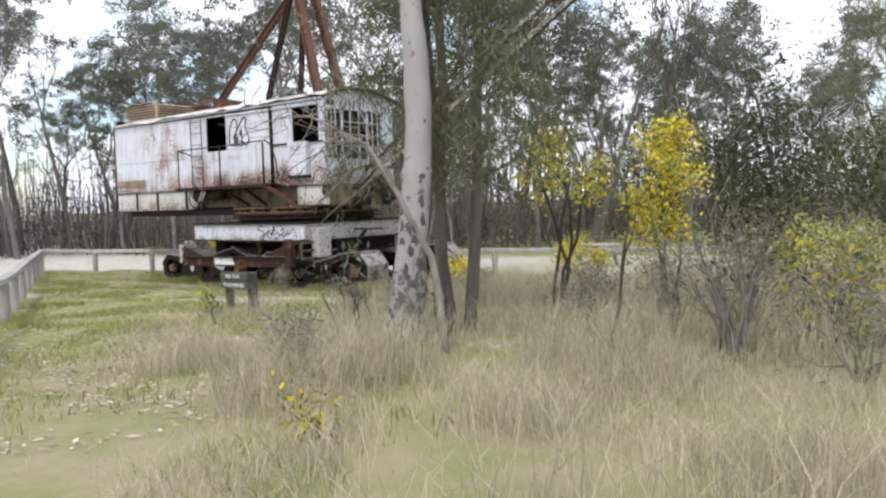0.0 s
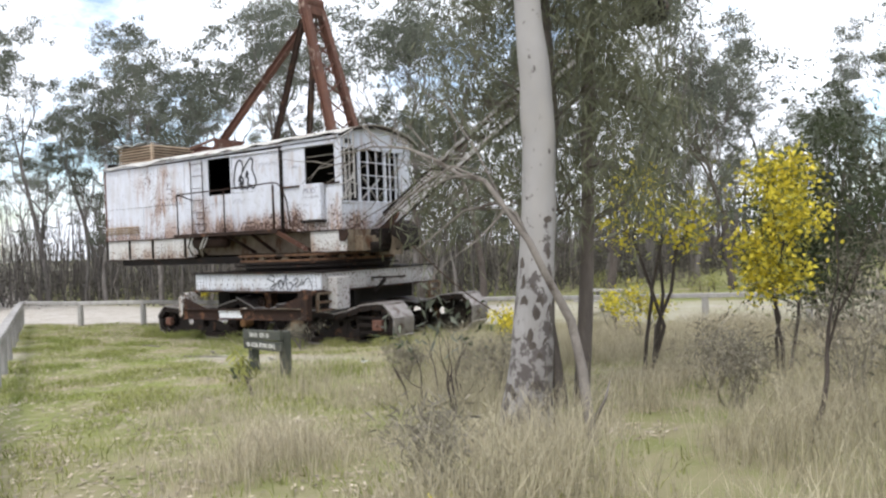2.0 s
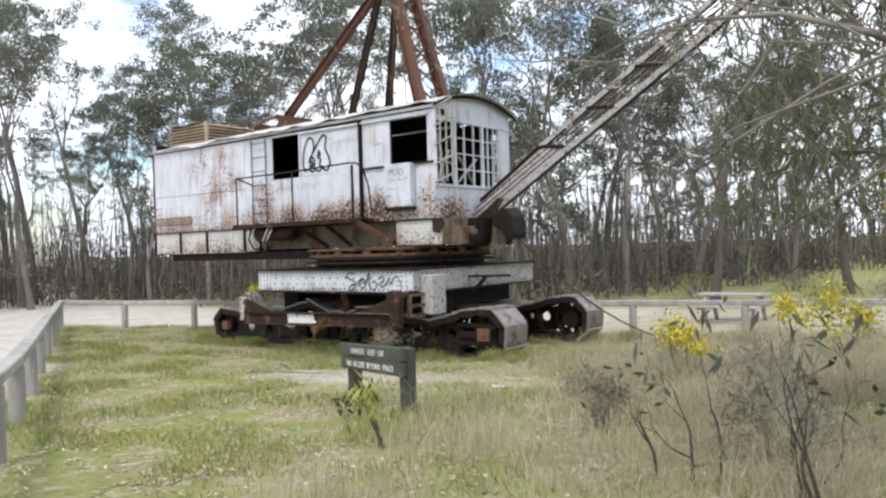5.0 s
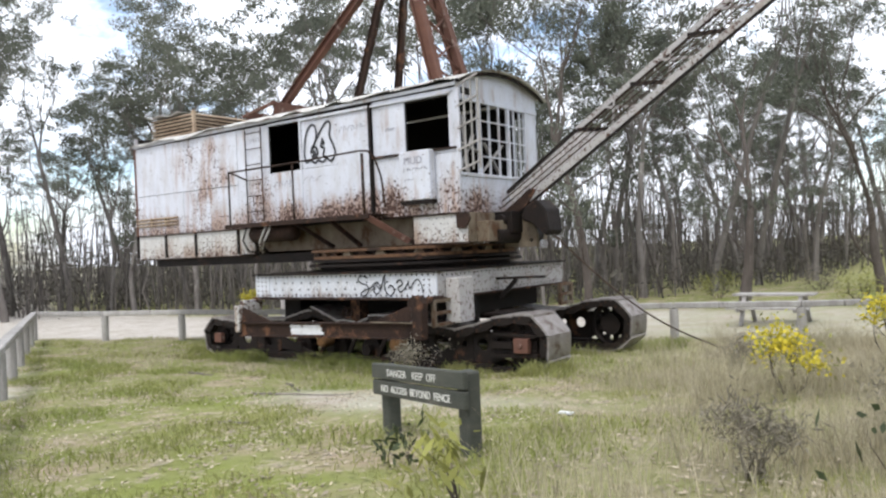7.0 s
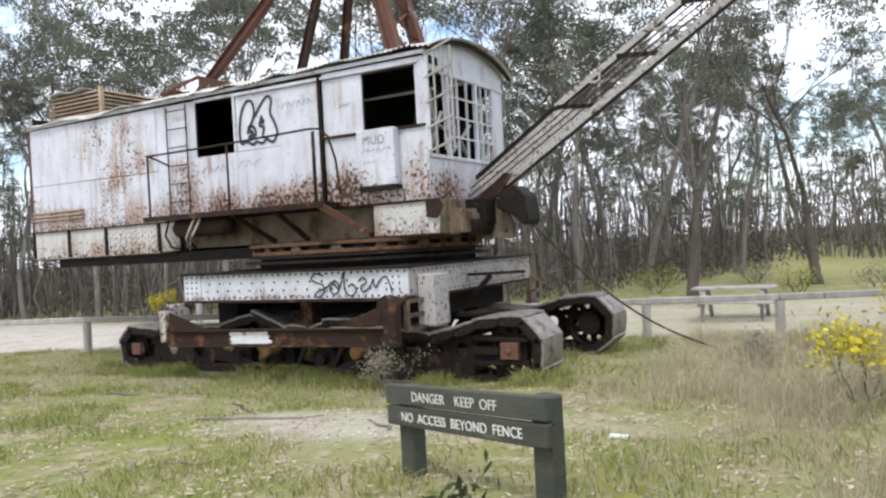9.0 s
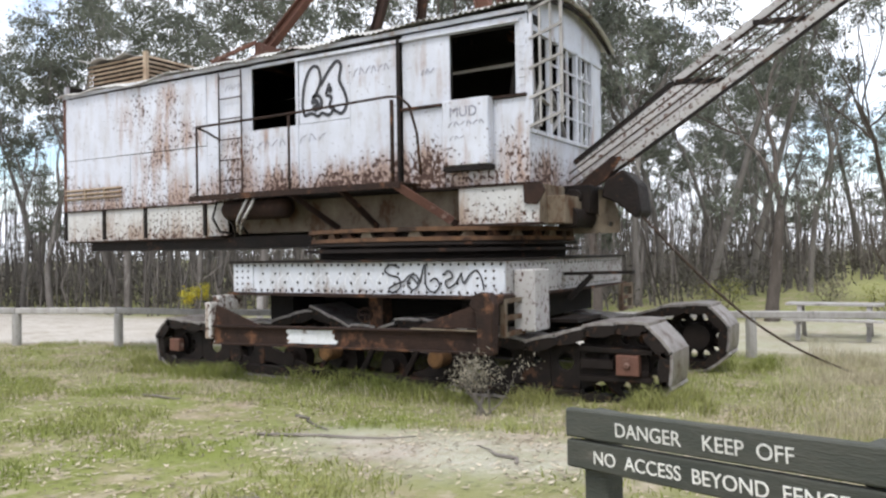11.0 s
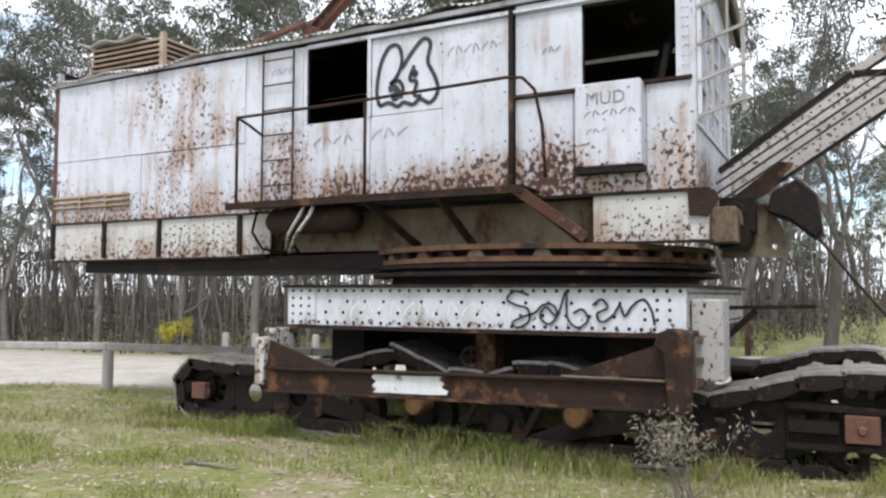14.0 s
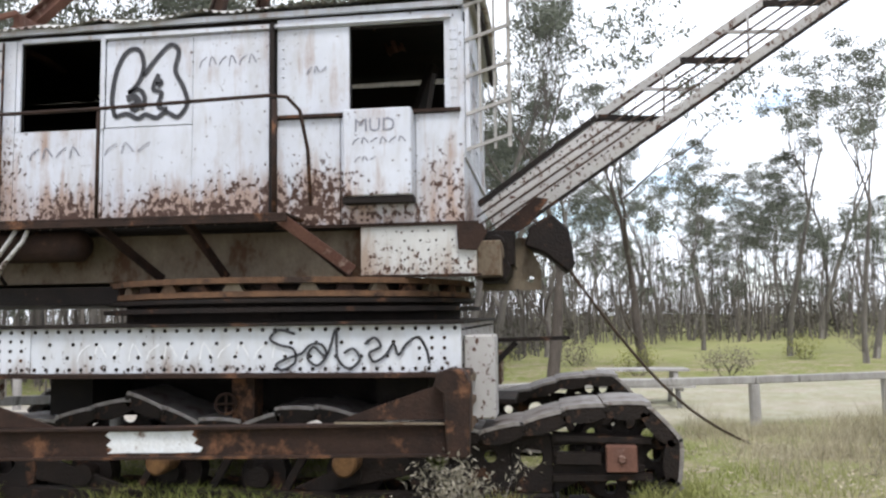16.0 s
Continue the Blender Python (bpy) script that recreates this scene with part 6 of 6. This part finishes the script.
for i, (x, y) in enumerate([(5.4, 14.5), (3.2, 15.5), (1.6, 18.5), (9.0, 20.0), (12.0, 23.0), (-1.0, 16.0)]):
    crowned("meadow_shrub", (x, y), (0, 0, 0.38), (0.6, 0.6, 0.36), 12, 1100, 0.075, WATTLE_LEAF if i % 2 else HEATH, "rounded olive shrub on the meadow", 70 + i, 0, 5)
# dry heath in the tall grass
heath = [(5.65, -5.25, 0.55, 0.7), (6.3, -3.4, 0.8, 0.8), (9.6, -6.1, 1.0, 0.9), (10.5, -6.3, 1.2, 1.25), (11.3, -6.9, 1.2, 1.2), (11.9, -6.1, 1.2, 1.3), (10.9, -4.9, 1.0, 1.2), (7.2, -5.9, 0.7, 0.8), (9.2, -5.2, 1.0, 0.9), (12.3, -7.9, 1.0, 1.1), (8.9, -9.3, 0.7, 0.7), (3.9, 0.6, 0.8, 0.6), (10.2, -1.8, 1.6, 1.8), (11.3, -1.2, 1.6, 2.0)]
for i, (x, y, s, h) in enumerate(heath):
    bush("heath_bush", (x, y), s * 0.6, h * 0.85, 1000, 0.08, HEATH, "wispy grey-brown heath bush in dry grass", 80 + i, 10, HEATH, low=0.1, width=0.12)
for i, (x, y, h) in enumerate([(10.6, -6.7, 0.95), (11.25, -7.35, 0.9), (10.38, -7.3, 2.7), (7.55, -6.9, 1.1), (6.7, -6.6, 0.9), (8.2, -6.2, 1.0), (11.9, -3.8, 2.0), (10.9, -3.4, 1.9)]):
    bush("bare_sapling", (x, y), 0.25 if h > 2.5 else 0.6, h, 26, 0.09, BUSH_LEAF, "dark bare crooked sapling", 110 + i, 1 if h < 1.05 or h > 2.5 else 3, TWIG, low=0.4)
# young gum by the sign
bush("gum_sapling", (4.52, -6.65), 0.45, 0.66, 90, 0.13, WATTLE_LEAF, "young gum sapling with long drooping leaves beside the sign", 130, 3, TWIG, 0.5, low=0.3, width=0.25)
bush("gum_sapling", (7.7, -7.25), 0.45, 1.25, 44, 0.13, GUM_LEAF, "thin gum sapling with hanging grey-green leaves", 135, 3, TWIG, 0.5, low=0.45, width=0.25)
bush("gum_sapling", (7.0, -6.7), 0.4, 1.1, 30, 0.12, GUM_LEAF, "thin gum sapling with hanging grey-green leaves", 136, 2, TWIG, 0.5, low=0.45, width=0.25)
bush("gum_sapling", (3.35, -5.75), 0.4, 0.36, 60, 0.10, BUSH_LEAF, "small twiggy sapling under the sign", 131, 3, TWIG, 0.4, low=0.2)
# pale dead shrub at the end post of the track
bush("dry_shrub", (0.12, -1.5), 0.42, 0.76, 800, 0.05, HEATH, "pale dry shrub beside the track", 132, 8, DEAD, low=0.2)
bush("yellow_flower_clump", (10.3, -10.4), 0.5, 0.30, 120, 0.05, WATTLE_LEAF, "low clump with bright yellow flowers", 133, 6, flowers=44, low=0.3)
bush("yellow_flower_clump", (9.2, -9.75), 0.3, 0.25, 60, 0.06, WATTLE_LEAF, "small clump of yellow flowers in the grass", 134, 4, flowers=16, low=0.3)

# ---- grass ----


def blades(pos, height, width, lean, r):
    """Grass blades as tall thin triangles, two to a blade so that each bends."""
    n = len(pos)
    a = r.uniform(0, 6.28, n)
    s = np.stack([np.cos(a), np.sin(a), np.zeros(n)], 1) * (width * r.uniform(0.6, 1.3, n))[:, None] / 2
    h = (height * r.uniform(0.5, 1.25, n))[:, None]
    l = r.normal(size=(n, 3)) * np.array([1, 1, 0]) * lean
    mid = pos + np.array([0, 0, 1]) * h * 0.6 + l * h * 0.3
    tip = pos + np.array([0, 0, 1]) * h * 0.97 + l * h
    return np.stack([pos - s, pos + s, mid + s * 0.7, mid - s * 0.7, mid - s * 0.7, mid + s * 0.7, tip + s * 0.1, tip - s * 0.1], 1).reshape(-1, 3)


def scatter(n, x0, x1, y0, y1, chance, r):
    out = []
    while len(out) < n:
        for x, y in zip(r.uniform(x0, x1, 4000), r.uniform(y0, y1, 4000)):
            if r.random() < chance(x, y):
                out.append((x, y, ground_z(x, y) - 0.01))
                if len(out) >= n:
                    break
    return np.array(out)


def clumpy(x, y, s=1.3, k=4.0):
    return max(0.0, min(1.0, 0.5 + k * 0.5 * noise.noise(Vector((x * s, y * s, 11.0)))))


def path_gap(x, y):
    """Distance from the trodden line along the fence."""
    return abs((y - near_line(x) - 1.0) * 0.866)


def tall_chance(x, y):
    if bare(x, y) > 0.5:
        return 0.0
    return straw(x, y) * (0.04 + 0.96 * clumpy(x, y, 1.0, 6.0)) * ease(0.1, 1.0, path_gap(x, y) + 0.15)


def short_chance(x, y):
    if bare(x, y) > 0.35:
        return 0.0
    return (1 - 0.8 * straw(x, y)) * (0.02 + 0.98 * clumpy(x, y, 0.9, 7.0)) * (1.0 if y < -2 else 0.5)


r_ = np.random.default_rng(91)
p = scatter(80000, 2.5, 14, -13.5, 5, tall_chance, r_)
h = np.array([0.12 + 0.36 * clumpy(x, y, 0.7) for x, y, _ in p]) * np.array([0.5 + 0.5 * ease(0.3, 1.6, path_gap(x, y)) for x, y, _ in p])
tagged(new("dry_grass", quick_mesh("dry_grass", blades(p, h, 0.0055, 0.42, r_), 4, STRAW)), "tall dry straw-coloured grass", "grass", kind="stuff")
p = scatter(45000, -13, 11, -12.5, 5, short_chance, r_)
h = np.array([0.035 + 0.075 * clumpy(x, y, 0.9) for x, y, _ in p])
tagged(new("green_grass", quick_mesh("green_grass", blades(p, h, 0.009, 0.6, r_), 4, GRASS)), "short patchy green grass", "grass", kind="stuff")


def track_chance(x, y):
    e = min(abs(y + 0.62), abs(y - HW - 0.75), abs(y - 1.9) * 3 + 0.3)
    return ease(0.75, 0.1, e) * (0.15 + 0.85 * clumpy(x, y, 1.6))


p = scatter(24000, -6.4, 2.2, -1.7, 4.2, track_chance, r_)
h = np.array([0.04 + 0.15 * clumpy(x, y, 1.5, 7.0) for x, y, _ in p])
tagged(new("track_grass", quick_mesh("track_grass", blades(p, h, 0.010, 0.4, r_), 4, GRASS)), "longer green grass grown up round the tracks", "grass", kind="stuff")
p = scatter(9000, -7, 8, -2.2, 4.6, lambda x, y: (0.1 + clumpy(x, y, 1.1)) * (0.3 if y > -0.3 and x < 1.8 else 1.0), r_)
h = np.array([0.04 + 0.12 * clumpy(x, y, 1.5) for x, y, _ in p])
tagged(new("mixed_grass", quick_mesh("mixed_grass", blades(p, h, 0.009, 0.5, r_), 4, STRAW)), "dry grass mixed in round the machine", "grass", kind="stuff")
p = scatter(42000, -12, 9.5, -11.5, 3, lambda x, y: 0.0 if bare(x, y) > 0.7 else 0.12 + 0.88 * clumpy(x, y, 1.7), r_)
p[:, 2] += 0.025
q = leaf_quads(p, 0.072, 0.024, 0.0, r_).reshape(-1, 4, 3)
q[:, :, 2] = p[:, None, 2] + (q[:, :, 2] - p[:, None, 2]) * 0.25
tagged(new("leaf_litter", quick_mesh("leaf_litter", q.reshape(-1, 3), 4, LITTER)), "scattered pale dry gum leaves", "leaves", kind="stuff")

# fallen sticks
for i, (x, y, a, l) in enumerate([(-0.4, -3.1, 0.4, 1.4), (-1.0, -2.7, -0.5, 0.9), (0.5, -4.9, 0.3, 0.45), (1.2, -3.3, 2.4, 0.7), (-3.4, -2.4, 0.1, 0.6), (9.2, -9.0, 0.2, 0.9), (6.9, -6.0, 1.2, 0.7)]):
    g = Geo()
    pts = []
    for j in range(6):
        s = (j / 5 - 0.5) * l
        X, Y = x + s * math.cos(a) + 0.05 * math.sin(j * 2.1), y + s * math.sin(a) + 0.04 * math.sin(j * 1.3)
        pts.append((X, Y, ground_z(X, Y) + 0.018))
    g.tube(pts, [0.014, 0.013, 0.012, 0.010, 0.008, 0.004], 6)
    tagged(solid("fallen_stick", g, DEAD, "grey fallen stick in the short grass", "stick", smooth=True), group="fallen sticks")
x, y = 3.5, -3.48
tagged(solid("litter_scrap", Geo().box((x - 0.07, y - 0.03, ground_z(x, y) + 0.01), (x + 0.07, y + 0.03, ground_z(x, y) + 0.03), None), WHITE_PATCH, "crumpled white scrap lying in the grass", "litter"))
